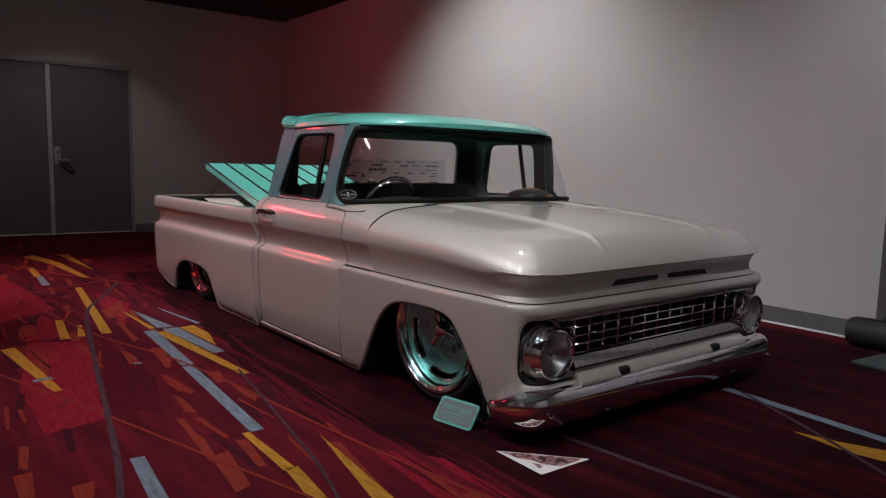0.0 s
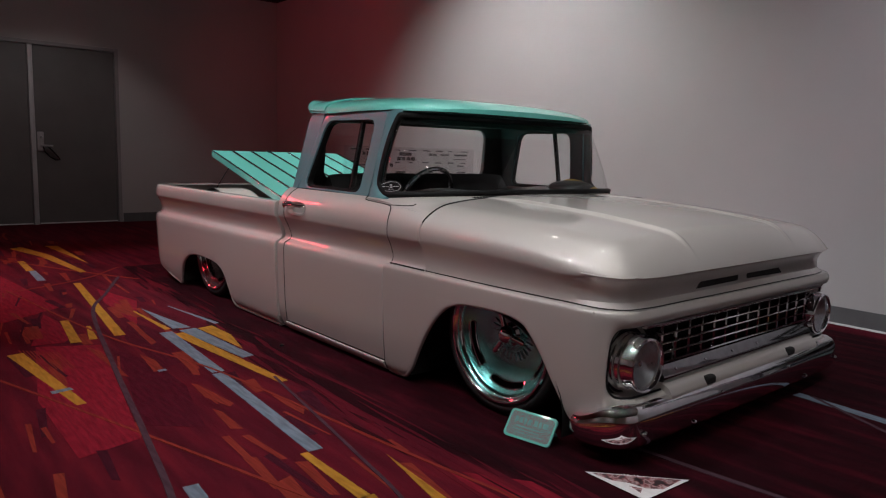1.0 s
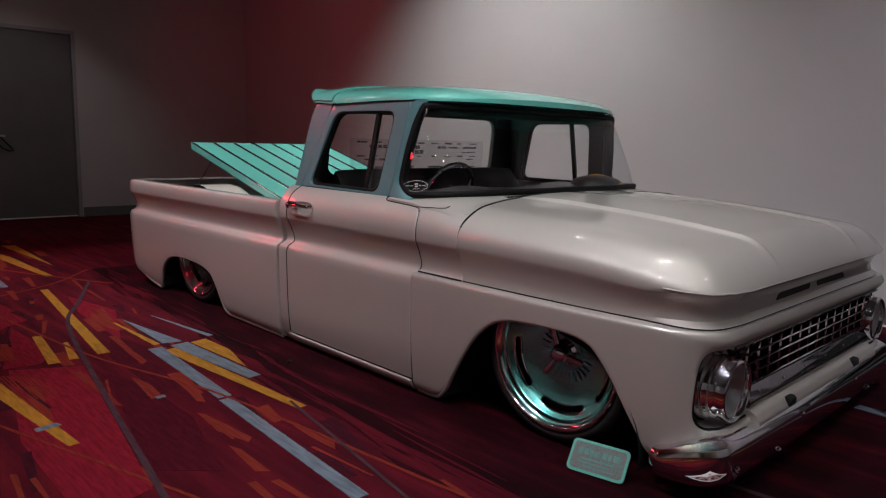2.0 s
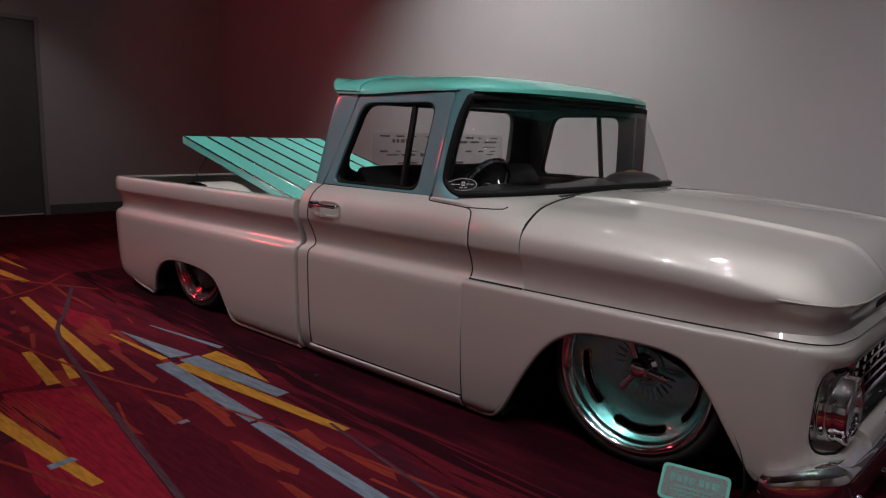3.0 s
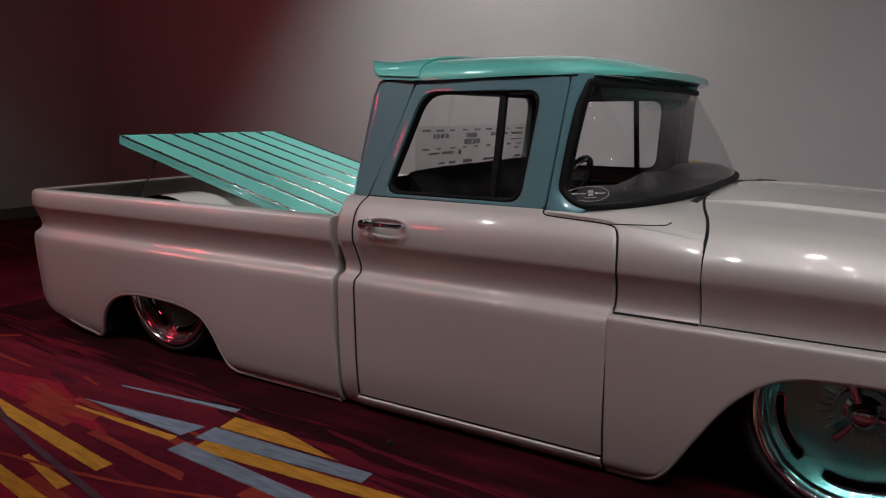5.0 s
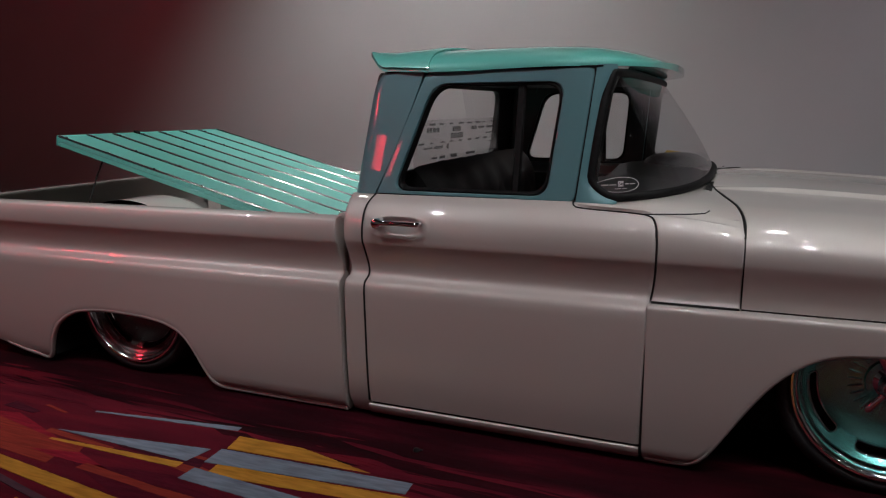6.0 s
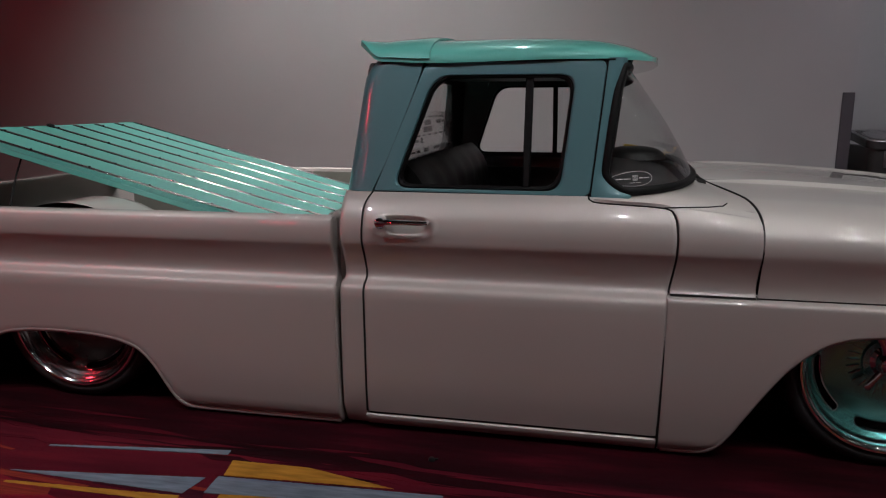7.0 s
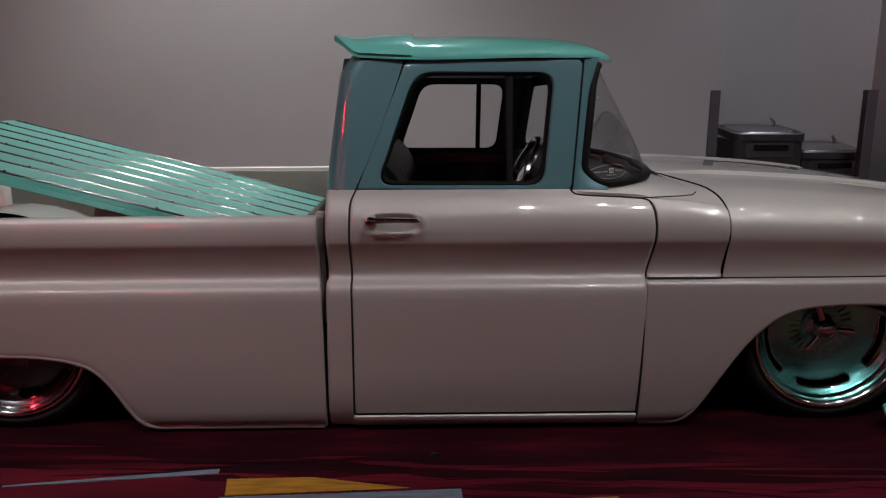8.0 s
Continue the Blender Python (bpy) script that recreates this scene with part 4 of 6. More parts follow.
for s in (-1, 1):
    hem = [(x, s * (fender_width(x, float(fender_low(x)) + 0.01) - 0.0120), float(fender_low(x)) + 0.006) for x in np.linspace(-0.66, 0.50, 112)]
    part("fender_hem", Geo().tube(hem, 0.0115, 12), PAINT, truck, "rolled beige hem of the fender")


def nose_at(u, z, deep=0.0):
    """Front skin: u metres across from the middle, round the corner to the fender."""
    k = abs(u)
    w = fender_width(0.0, z)
    x1, y1 = nose(1.0, w)
    push = 0.022 - 0.5 * min(0.028, max(0.0, 0.527 - z)) - 0.40 * max(0, z - 0.53)
    if k < 0.80:
        x, y, f = x1 + 0.006 * (1 - k / 0.80), y1 * k / 0.80, 1.0
    else:
        a = 1 - (k - 0.80) / 0.27 * 0.75
        x, y = nose(a, w)
        f = (a - 0.25) / 0.75
    t = 1.0 if k < 0.80 else 1 - (k - 0.80) / 0.27 * 0.75
    n = (math.sin(t * 1.57), math.cos(t * 1.57))
    push += 0.030 * min(1.0, max(0.0, 0.27 - z) / 0.05) * f * (1.5 - 0.5 * f)
    return (x + push * f - n[0] * deep, math.copysign(y - n[1] * deep, u) if u else 0.0, z)


def edged(corners, radii, n=7, per=16):
    """Rounded outline with points along the sides too."""
    core = rounded(corners, radii, n)
    out = []
    for i in range(len(corners)):
        out += core[i * n:(i + 1) * n]
        a, b = core[(i + 1) * n - 1], core[((i + 1) * n) % len(core)]
        out += [a.lerp(b, float(t)) for t in np.linspace(0, 1, per + 2)[1:-1]]
    return out


O_OUT = edged([(-1.07, 0.15), (-1.07, 0.5605), (1.07, 0.5605), (1.07, 0.15)], 0.002, 7, 24)
O_INN = edged([(-1.000, 0.236), (-0.970, 0.502), (0.970, 0.502), (1.000, 0.236)], [0.09, 0.085, 0.085, 0.09], 7, 24)
rows = []
mids = [[o.lerp(i, k) for o, i in zip(O_OUT, O_INN)] for k in (0.06, 0.2, 0.4, 0.6, 0.8, 0.93)]
rows.append([nose_at(p[0], p[1], 0.075) for p in O_OUT])
rows.append([nose_at(p[0], p[1], 0.012) for p in O_OUT])
rows.append([nose_at(p[0], p[1], 0.0) for p in O_OUT])
for k, line in enumerate(mids):
    rows.append([nose_at(p[0], p[1], 0.0) for p in line])
for deep, grow in ((0.004, 1.0), (0.02, 0.995), (0.05, 0.985), (0.09, 0.975)):
    rows.append([nose_at(p[0] * grow, 0.382 + (p[1] - 0.382) * (0.94 + 0.06 * grow), deep) for p in O_INN])
part("front_panel", Geo().grid(np.array(rows), True), PAINT, truck, "beige front panel with the wide grille opening", 45)


part("opening_seal", Geo().tube([nose_at(p[0] * 0.992, 0.382 + (p[1] - 0.382) * 0.978, 0.016) for p in O_INN], 0.0045, 8, True), GASKET, truck, "black seal round the grille opening")


# hood
HF = 0.690
def hood_w(x):
    return spline([-0.6, -0.2, 0.1, 0.30, 0.42, 0.50, 0.573, 0.628, 0.660, 0.678, HF], [0.974, 0.974, 0.969, 0.959, 0.949, 0.939, 0.920, 0.889, 0.850, 0.80, 0.70], x)


def hood_rear(y):
    return spline([0, 0.2, 0.45, 0.65, 0.80, 0.90, 1.0], [-0.535, -0.53, -0.50, -0.455, -0.415, -0.395, -0.392], np.abs(y))


def edge_z(x):
    return spline([-0.6, -0.1, 0.2, 0.45, 0.7], [0.735, 0.728, 0.715, 0.692, 0.68], x)


def crown(x, y):
    y = abs(y)
    h = float(spline([-0.6, -0.3, 0.0, 0.3, 0.5, HF], [0.889, 0.882, 0.868, 0.845, 0.822, 0.795], x))
    ridge = min(1.0, max(0.15, (x + 0.55) / 0.25)) * 0.013 * math.exp(-(((y - 0.43) / 0.014) ** 2)) + 0.006 * (1 / (1 + math.exp((y - 0.43) / 0.02)) - 1)
    return h + ridge - 0.020 * max(0, (y - 0.43) / 0.4) ** 2 + 0.008 * (1 - (y / 0.43) ** 2 if y < 0.43 else 0)


ts = 1 - np.linspace(1, 0, 44) ** 1.7
edge_line = [(float(-0.392 + (HF + 0.392) * t), float(hood_w(-0.392 + (HF + 0.392) * t))) for t in np.linspace(0, 1, 90)] + [(HF, y) for y in np.linspace(0.68, 0.0, 12)]
edge_arr = np.array(edge_line)


SEG = edge_arr[1:] - edge_arr[:-1]


def edge_gap(x, y):
    """Distance in plan from the hood's edge."""
    rel = np.array([x, y]) - edge_arr[:-1]
    t = np.clip((rel * SEG).sum(1) / (SEG * SEG).sum(1), 0, 1)
    return float(np.min(np.linalg.norm(rel - SEG * t[:, None], axis=1)))


def hood_z(x0, x, y):
    d = edge_gap(x0, abs(y))
    ahead = min(1.0, max(0.0, (x0 - 0.30) / 0.3))
    k = max(0.0, 1 - d / (0.21 - 0.05 * ahead))
    ze = float(edge_z(x0))
    return ze + (crown(x, y) - ze) * (1 - k ** 2.2) ** (1 / (2.2 - 1.05 * ahead))


def hood_top():
    js = np.sign(np.linspace(-1, 1, 81)) * (1 - (1 - np.abs(np.linspace(-1, 1, 81))) ** 1.5)
    fine = np.linspace(0.38, 0.50, 25)
    js = np.sort(np.concatenate([js[(np.abs(js) < 0.375) | (np.abs(js) > 0.505)], fine, -fine]))
    rows = []
    for t in ts:
        x0 = -0.392 + (HF + 0.392) * t
        row = []
        for j in js:
            y = float(hood_w(x0)) * j
            x = x0 + (float(hood_rear(y)) + 0.392) * (1 - t) ** 3
            row.append((x, y, hood_z(x0, x, y)))
        rows.append(row)
    return np.array(rows)


top = hood_top()
hood_geo = Geo().grid(top)
rim = np.concatenate([top[:, 0], top[-1, 1:-1], top[::-1, -1]])
d = np.gradient(rim[:, :2], axis=0)
d /= np.linalg.norm(d, axis=1, keepdims=True) + 1e-9
outn = np.stack([d[:, 1], -d[:, 0]], 1)
if outn[0, 1] > 0:
    outn = -outn
SIDE = [(0.0, 0.0), (-0.001, 0.13), (-0.003, 0.19), (-0.013, 0.32), (-0.026, 0.54), (-0.036, 0.75), (-0.041, 0.90), (-0.040, 1.0)]
FRONT = [(0.0, 0.0), (0.0, 0.04), (-0.006, 0.07), (-0.016, 0.14), (-0.033, 0.34), (-0.042, 0.58), (-0.038, 0.84), (-0.014, 1.0)]
skirt = []
for k in range(len(SIDE)):
    row = []
    for p, n in zip(rim, outn):
        ahead = min(1.0, max(0.0, (p[0] - 0.40) / 0.26))
        ahead = ahead * ahead * (3 - 2 * ahead)
        o = SIDE[k][0] * (1 - ahead) + FRONT[k][0] * ahead
        drop = SIDE[k][1] * (1 - ahead) + FRONT[k][1] * ahead
        row.append((p[0] + n[0] * o, p[1] + n[1] * o, p[2] + (0.5655 - p[2]) * drop))
    skirt.append(row)
hood_geo.grid(skirt)
skirt2 = [skirt[-1], [(p[0] - n[0] * 0.03, p[1] - n[1] * 0.03, 0.569) for p, n in zip(skirt[-1], outn)]]
hood_geo.grid(skirt2)
hood_geo.grid([[tuple(p) for p in top[0]], [(p[0] - 0.003, p[1] * 0.985, p[2] - 0.03) for p in top[0]]])
hood = part("hood", hood_geo, PAINT, truck, "beige hood with two raised ridges and a lipped nose", 30, 1e-4)
bead = [(p[0] + n[0] * 0.001, p[1] + n[1] * 0.001, p[2] - 0.002) for p, n in zip(rim, outn) if p[0] > 0.49]
part("hood_lip", Geo().tube(bead, 0.0030, 8), PAINT, hood, "folded front edge of the hood")
gap = [(p[0] - n[0] * 0.006, p[1] - n[1] * 0.006, 0.5630) for p, n in zip(skirt[-1], outn)]
part("hood_gap", Geo().tube(gap, 0.0048, 6), DARK, hood, "black gap under the hood")
for a, b in ((-0.38, -0.04), (0.04, 0.38)):
    slot = Geo()
    slot.prism(rounded([(a, 0.594), (b, 0.598), (b, 0.640), (a + 0.06, 0.640)] if a < 0 else [(a, 0.598), (b, 0.594), (b - 0.06, 0.640), (a, 0.640)], 0.008, 4), 0.0, 0.006, Matrix(((0, 0, 1, HF - 0.0455), (1, 0, 0, 0), (0, 1, 0, 0), (0, 0, 0, 1))))
    part("hood_vent", slot, DARK, hood, "black vent slot in the nose")


def glass_base(a):
    """Lower edge of the windshield; a from -1 to 1 across."""
    t = a * math.pi / 2
    c, s = max(0.0, math.cos(t)) ** 0.62, math.copysign(abs(math.sin(t)) ** 0.75, a)
    return Vector((-0.888 + 0.358 * c, 0.862 * s, 0.880 + 0.026 * c))


def glass_head(a):
    t = a * math.pi / 2
    c, s = max(0.0, math.cos(t)) ** 0.62, math.copysign(abs(math.sin(t)) ** 0.75, a)
    return Vector((-0.842 + 0.045 * c, 0.775 * s, 1.288 + 0.008 * c))


def glass_at(a, v):
    p = glass_base(a).lerp(glass_head(a), v)
    t = a * math.pi / 2
    out = Vector((math.cos(t), math.sin(t), 0.2)) * 0.018 * 4 * v * (1 - v)
    return p + out


# cowl between door, hood and windshield, one skin from the side up to the glass
def glass_x(y):
    k = min(1.0, abs(y) / 0.862) ** (1 / 0.75)
    return -0.888 + 0.358 * max(0.0, 1 - k * k) ** 0.31


def cowl_grid():
    rows = []
    for z in [0.565, 0.567, 0.572, 0.58, 0.595, 0.615, 0.635, 0.652, 0.668, 0.682, 0.690, 0.695, 0.699, 0.703, 0.708, 0.718, 0.735, 0.755, 0.78, 0.80, 0.815, 0.824, 0.829, 0.833, 0.836, 0.839, 0.842, 0.844, 0.846, 0.848, 0.8495, 0.851, 0.853, 0.855, 0.858, 0.862, 0.866, 0.870]:
        w = float(half(z))
        a, b = float(door_front(z)) + 0.003, float(hood_rear(w)) - 0.004
        xs = np.concatenate([[a, a + 0.003], np.linspace(a + 0.01, b - 0.01, 14), [b - 0.003, b]])
        ease = min(1.0, max(0.0, (z - 0.70) / 0.17))
        goal = z + (hood_z(-0.392, b, w) - z) * ease * ease * (3 - 2 * ease)
        rows.append([(x, w - float(lip(min(x - a, b - x), 0.004)), z + (goal - z) * ((x - a) / (b - a)) ** 2) for x in xs])
    for y in [0.89, 0.88, 0.87, 0.86, 0.84, 0.80, 0.75, 0.68, 0.58, 0.42, 0.2, 0.0]:
        a = float(np.interp(y, [0.862, 0.893], [-0.895, -0.930])) if y > 0.862 else glass_x(y) - 0.01
        b = float(hood_rear(y)) - 0.010
        c = max(0.0, (a + 0.898) / 0.358)
        low, rim_z = hood_z(-0.392, b, y), 0.868 + 0.028 * c
        xs = np.concatenate([[a, a + 0.003], np.linspace(a + 0.01, b - 0.01, 14), [b - 0.003, b]])
        rows.append([(x, y, rim_z + (low - rim_z) * min(1.0, (x - a) / max(0.03, (b - a) * 0.8))) for x in xs])
    return rows


sides("cowl", cowl_grid, PAINT, truck, "beige cowl between door, hood and windshield", 0.012)

for s in (-1, 1):
    seam = [(x, s * (float(half(z)) + 0.001), z + d) for x, z, d in ((-0.70, 0.845, 0.0), (-0.64, 0.847, 0.001), (-0.56, 0.849, 0.002), (-0.515, 0.852, 0.003), (-0.502, 0.860, 0.003))]
    part("cowl_seam", Geo().tube(seam, 0.0022, 6), GASKET, truck, "dark seam of the cowl panel")
    top_seam = [(float(door_front(z)) + 0.001, s * (float(half(z)) + 0.0005), z + 0.001) for z in np.linspace(0.826, 0.871, 24)]
    part("door_top_seam", Geo().tube(top_seam, 0.0024, 6), GASKET, truck, "dark seam between door and cowl")
for s in (-1, 1):
    shut = [(float(door_front(z)) + 0.002, s * (float(half(z)) - 0.0055), z) for z in np.linspace(0.03, 0.555, 24)]
    shut_rear = [(float(door_rear(z)), s * (float(half(z)) - 0.0055), z) for z in np.concatenate([np.linspace(0.075, 0.50, 16), levels(0.5, 2)[2:]])]
    shut_cowl = [(float(door_front(z)), s * (float(half(z)) - 0.0050), z) for z in np.linspace(0.57, 0.83, 40)]
    under_cowl = [(x, s * (float(half(0.564)) + 0.001), 0.5645) for x in np.linspace(float(door_front(0.565)) + 0.004, float(hood_rear(0.94)) - 0.006, 10)]
    for line in (shut, shut_rear, shut_cowl, under_cowl):
        part("door_seal", Geo().tube(line, 0.0042, 6), DARK, truck, "black shut line")
hood_seam = [(float(hood_rear(y)) - 0.006, y, hood_z(-0.392, float(hood_rear(y)), y) + 0.0005) for y in np.linspace(-0.955, 0.955, 90)]
part("hood_seam", Geo().tube(hood_seam, 0.0042, 8), GASKET, truck, "black rubber seal behind the hood")

slit = part("cowl_slit", Geo().box(-0.542, -0.512, -0.004, 0.004, -0.006, 0.001, 0.0005), DARK, truck, "dark louvre in the cowl")
slit.location = (0, -0.30, 0.893)
for i in range(1, 12):
    again(slit, Matrix.Translation((0, -0.30 - 0.02 * i, 0.893 - 0.0006 * i)))

# windshield with its black rubber
across = np.linspace(-1, 1, 41)
glass = [[tuple(glass_at(a, v)) for a in across] for v in np.linspace(0, 1, 9)]
windshield = part("windshield", Geo().grid(glass), GLASS, truck, "wraparound windshield")
def corner_a(v):
    """Rounded ends of the glass: how far across it reaches at height v."""
    k = max(0.0, 1 - v / 0.16, 1 - (1 - v) / 0.16)
    return 1 - 0.075 * (1 - math.sqrt(max(0.0, 1 - k * k)))


vs = 0.5 - 0.5 * np.cos(np.linspace(0, math.pi, 26))
loop = [glass_at(a, 0) for a in across * 0.925] + [glass_at(corner_a(v), v) for v in vs[1:-1]] + [glass_at(a, 1) for a in across[::-1] * 0.925] + [glass_at(-corner_a(v), v) for v in vs[::-1][1:-1]]
part("windshield_rubber", Geo().tube(loop, 0.0145, 10, True), GASKET, windshield, "black windshield rubber")
band = [[tuple(glass_at(a * 0.98, v) + Vector((-0.02, 0, 0))) for a in across] for v in (0.88, 0.95, 1.0)]
part("head_trim", Geo().grid(band), GASKET, windshield, "black band under the visor")

for s in (-1, 1):
    rows = []
    for z in np.concatenate([np.linspace(0.866, 0.96, 10), np.linspace(0.98, 1.20, 6), np.linspace(1.22, 1.32, 8)]):
        v = min(1.0, max(0.0, (z - 0.880) / 0.408))
        g = glass_at(s * corner_a(v), v)
        f = -0.925 + (z - 0.872) * 0.095 + 0.003
        w = float(lean(z))
        e = g + Vector((0.002, s * 0.004, 0))
        rows.append([(f, s * w, z), (f + 0.006, s * (w + 0.0005), z), ((f + e.x) / 2 - 0.004, s * (w - 0.003), z), (e.x - 0.012, s * max(abs(e.y), w - 0.012), z), (e.x, e.y, z), (e.x + 0.008, e.y - s * 0.015, z)])
    part("front_pillar", Geo().grid(rows), AQUA_SHADE, truck, "aqua windshield pillar", 60)
    part("pillar_seal", Geo().tube([(row[0][0] - 0.003, row[0][1] - s * 0.012, row[0][2]) for row in rows[1:-1]], 0.007, 6), GASKET, truck, "black seal between pillar and door")
    inner_rows = [[(row[0][0] + 0.002, row[0][1] - s * 0.034, row[0][2]), (row[3][0], row[3][1] - s * 0.032, row[3][2]), (row[5][0] + 0.010, row[5][1] - s * 0.008, row[5][2])] for row in rows[:-2]]
    part("pillar_lining", Geo().grid(inner_rows), LEATHER, truck, "black inner pillar trim")

# roof with its front and rear visors
def roof_grid(under):
    xs = np.concatenate([np.linspace(-1.785, -1.70, 7), np.linspace(-1.68, -1.53, 7), np.linspace(-1.515, -1.47, 6), np.linspace(-1.43, -1.05, 9), np.linspace(-1.0, -0.68, 15)])
    js = np.sign(np.linspace(-1, 1, 37)) * (1 - (1 - np.abs(np.linspace(-1, 1, 37))) ** 1.6)
    rows = []
    for x in xs:
        w = float(spline([-1.80, -1.72, -1.60, -1.2, -1.0, -0.90, -0.82, -0.75, -0.68], [0.735, 0.800, 0.815, 0.818, 0.815, 0.802, 0.768, 0.70, 0.575], x))
        row = []
        for j in js:
            y = w * j
            k = abs(j)
            tip = 0.05 * k**3 if x > -1.0 else 0.0
            xx = x - tip * max(0, (x + 1.0) / 0.32) if x > -1.62 else -1.62 + (x + 1.62) * 0.78
            low = float(spline([-1.80, -1.74, -1.69, -1.62, -1.0, -0.84, -0.68], [1.384, 1.354, 1.322, 1.316, 1.316, 1.314, 1.317], x))
            high = float(spline([-1.80, -1.60, -1.35, -1.15, -1.0, -0.90, -0.80, -0.68], [1.384, 1.399, 1.408, 1.407, 1.401, 1.392, 1.372, 1.333], x)) + 0.010 / (1 + math.exp((x + 1.485) / 0.008))
            dome = (1 - k**7) ** 0.5 * (0.86 + 0.14 * (1 - k * k))
            thick = 0.012
            up = low + thick + (high - low - thick) * dome + 0.012 * (1 - k * k) * min(1, (x + 1.8) / 0.3)
            row.append((xx, y, low if under else up))
        rows.append(row)
    return np.array(rows)


rt, rb = roof_grid(False), roof_grid(True)
roof_geo = Geo().grid(rt).grid(rb)
for a, b in ((rt[0], rb[0]), (rt[-1], rb[-1]), (rt[:, 0], rb[:, 0]), (rt[:, -1], rb[:, -1])):
    roof_geo.grid(np.stack([a, b]))
roof = part("roof", roof_geo, AQUA, truck, "glossy aqua roof with front and rear visors", 42)
sel = rt[[i for i in range(len(rt)) if rt[i, 18, 0] < -1.478]]
back_n = normals(sel)
if back_n[..., 2].mean() < 0:
    back_n = -back_n
part("rear_visor", Geo().shell(sel + back_n * 0.007, 0.006, normals(sel)[..., 2].mean() < 0), AQUA, truck, "aqua visor over the rear window", 42)
for s in (-1, 1):
    part("drip_rail", Geo().tube([(x, s * 0.806, 1.3135) for x in np.linspace(-1.655, -0.86, 12)], 0.0028, 6), GASKET, truck, "dark seam under the roof")
lining = Geo().box(-1.66, -0.90, -0.76, 0.76, 1.290, 1.309, 0.006)
part("headliner", lining, LEATHER, truck, "black headliner")

# cab back with its wide window
outer = rounded([(-0.82, 0.80), (-0.76, 1.318), (0.76, 1.318), (0.82, 0.80)], 0.03)
inner = rounded([(-0.685, 0.922), (-0.67, 1.275), (0.67, 1.275), (0.685, 0.922)], 0.085)
part("cab_back", ring_panel(Geo(), outer, inner, lambda a, b, deep: (-1.774 + deep + 0.13 * (b - 0.873), a, b), 0.03), LEATHER, truck, "black rear cab frame")
part("rear_pane", Geo().grid([[(-1.769 + 0.13 * (z - 0.873), y, z) for y in (-0.69, 0.0, 0.69)] for z in (0.895, 1.09, 1.28)]), GLASS, truck)

# cabin
part("cab_floor", Geo().box(-1.72, -0.45, -0.86, 0.86, 0.12, 0.16, 0.004), DARK, truck)
part("firewall", Geo().box(-0.62, -0.58, -0.86, 0.86, 0.12, 0.84, 0.004), DARK, truck)
part("cab_rear_trim", Geo().box(-1.725, -1.70, -0.84, 0.84, 0.14, 0.895, 0.004), LEATHER, truck)
seat = new("bench_seat")
seat.parent = truck
seat["label"] = "black quilted leather bench seat"
back = []
for u in np.linspace(0, 1, 25):
    z = 0.45 + 0.455 * u
    x = -1.60
    row = []
    for y in np.linspace(-0.72, 0.72, 60):
        puff = 0.012 * abs(math.sin((y + u * 0.4) * 14)) * abs(math.sin((y - u * 0.4) * 14))
        row.append((-1.53 - 0.08 * u + puff * (1 - u**6) - 0.10 * max(0, u - 0.8) ** 2 * 10, y, z - 0.012 * (abs(y) / 0.72) ** 8))
    back.append(row)
part("seat_back", Geo().shell(back, 0.085), LEATHER, seat)
cushion = [[(-1.46 + 0.5 * u, y, 0.47 + 0.02 * math.sin(u * math.pi) - 0.03 * u**6) for y in np.linspace(-0.72, 0.72, 30)] for u in np.linspace(0, 1, 16)]
part("seat_cushion", Geo().shell(cushion, 0.15), LEATHER, seat)
dash_rows = []
for y in np.linspace(-0.80, 0.80, 40):
    reach = 0.30 * max(0.0, 1 - (abs(y) / 0.86) ** 4) ** 0.6
    hump = 0.018 * math.exp(-(((y + 0.40) / 0.17) ** 2)) + 0.022 * math.exp(-(((y - 0.40) / 0.22) ** 2))
    dash_rows.append([(-0.93 + reach + 0.05, y, 0.872), (-0.90 + reach * 0.5, y, 0.892 + hump * 0.6), (-0.93, y, 0.892 + hump), (-0.975, y, 0.88 + hump), (-0.99, y, 0.85), (-0.985, y, 0.72), (-0.92, y, 0.66)])
part("dashboard", Geo().grid(dash_rows), DASH, truck, "glossy black dashboard")
wheel_pose = Matrix.Translation((-1.05, -0.40, 0.872)) @ pose(0, 0, 0, 0, -62, 0)
steer = new("steering_wheel")
steer.parent = truck
steer.matrix_basis = wheel_pose
steer["label"] = "black steering wheel with a notched rim"
rim_path = [(0.162 * math.cos(w), 0.162 * math.sin(w), 0) for w in np.linspace(0, 2 * math.pi, 73)[:-1]]
part("steering_rim", Geo().tube(rim_path, [0.012 + 0.0028 * (i % 2) for i in range(72)], 8, True), RIM, steer)
for w in (math.pi / 2, -math.pi / 2, math.pi):
    part("spoke", Geo().tube([(0.02 * math.cos(w), 0.02 * math.sin(w), -0.03), (0.157 * math.cos(w), 0.157 * math.sin(w), 0)], 0.008, 6), SATIN, steer)
part("hub", Geo().lathe([(0, 0.0), (0.04, -0.005), (0.05, -0.03), (0.02, -0.05), (0.02, -0.35)], None, 20), CHROME, steer)

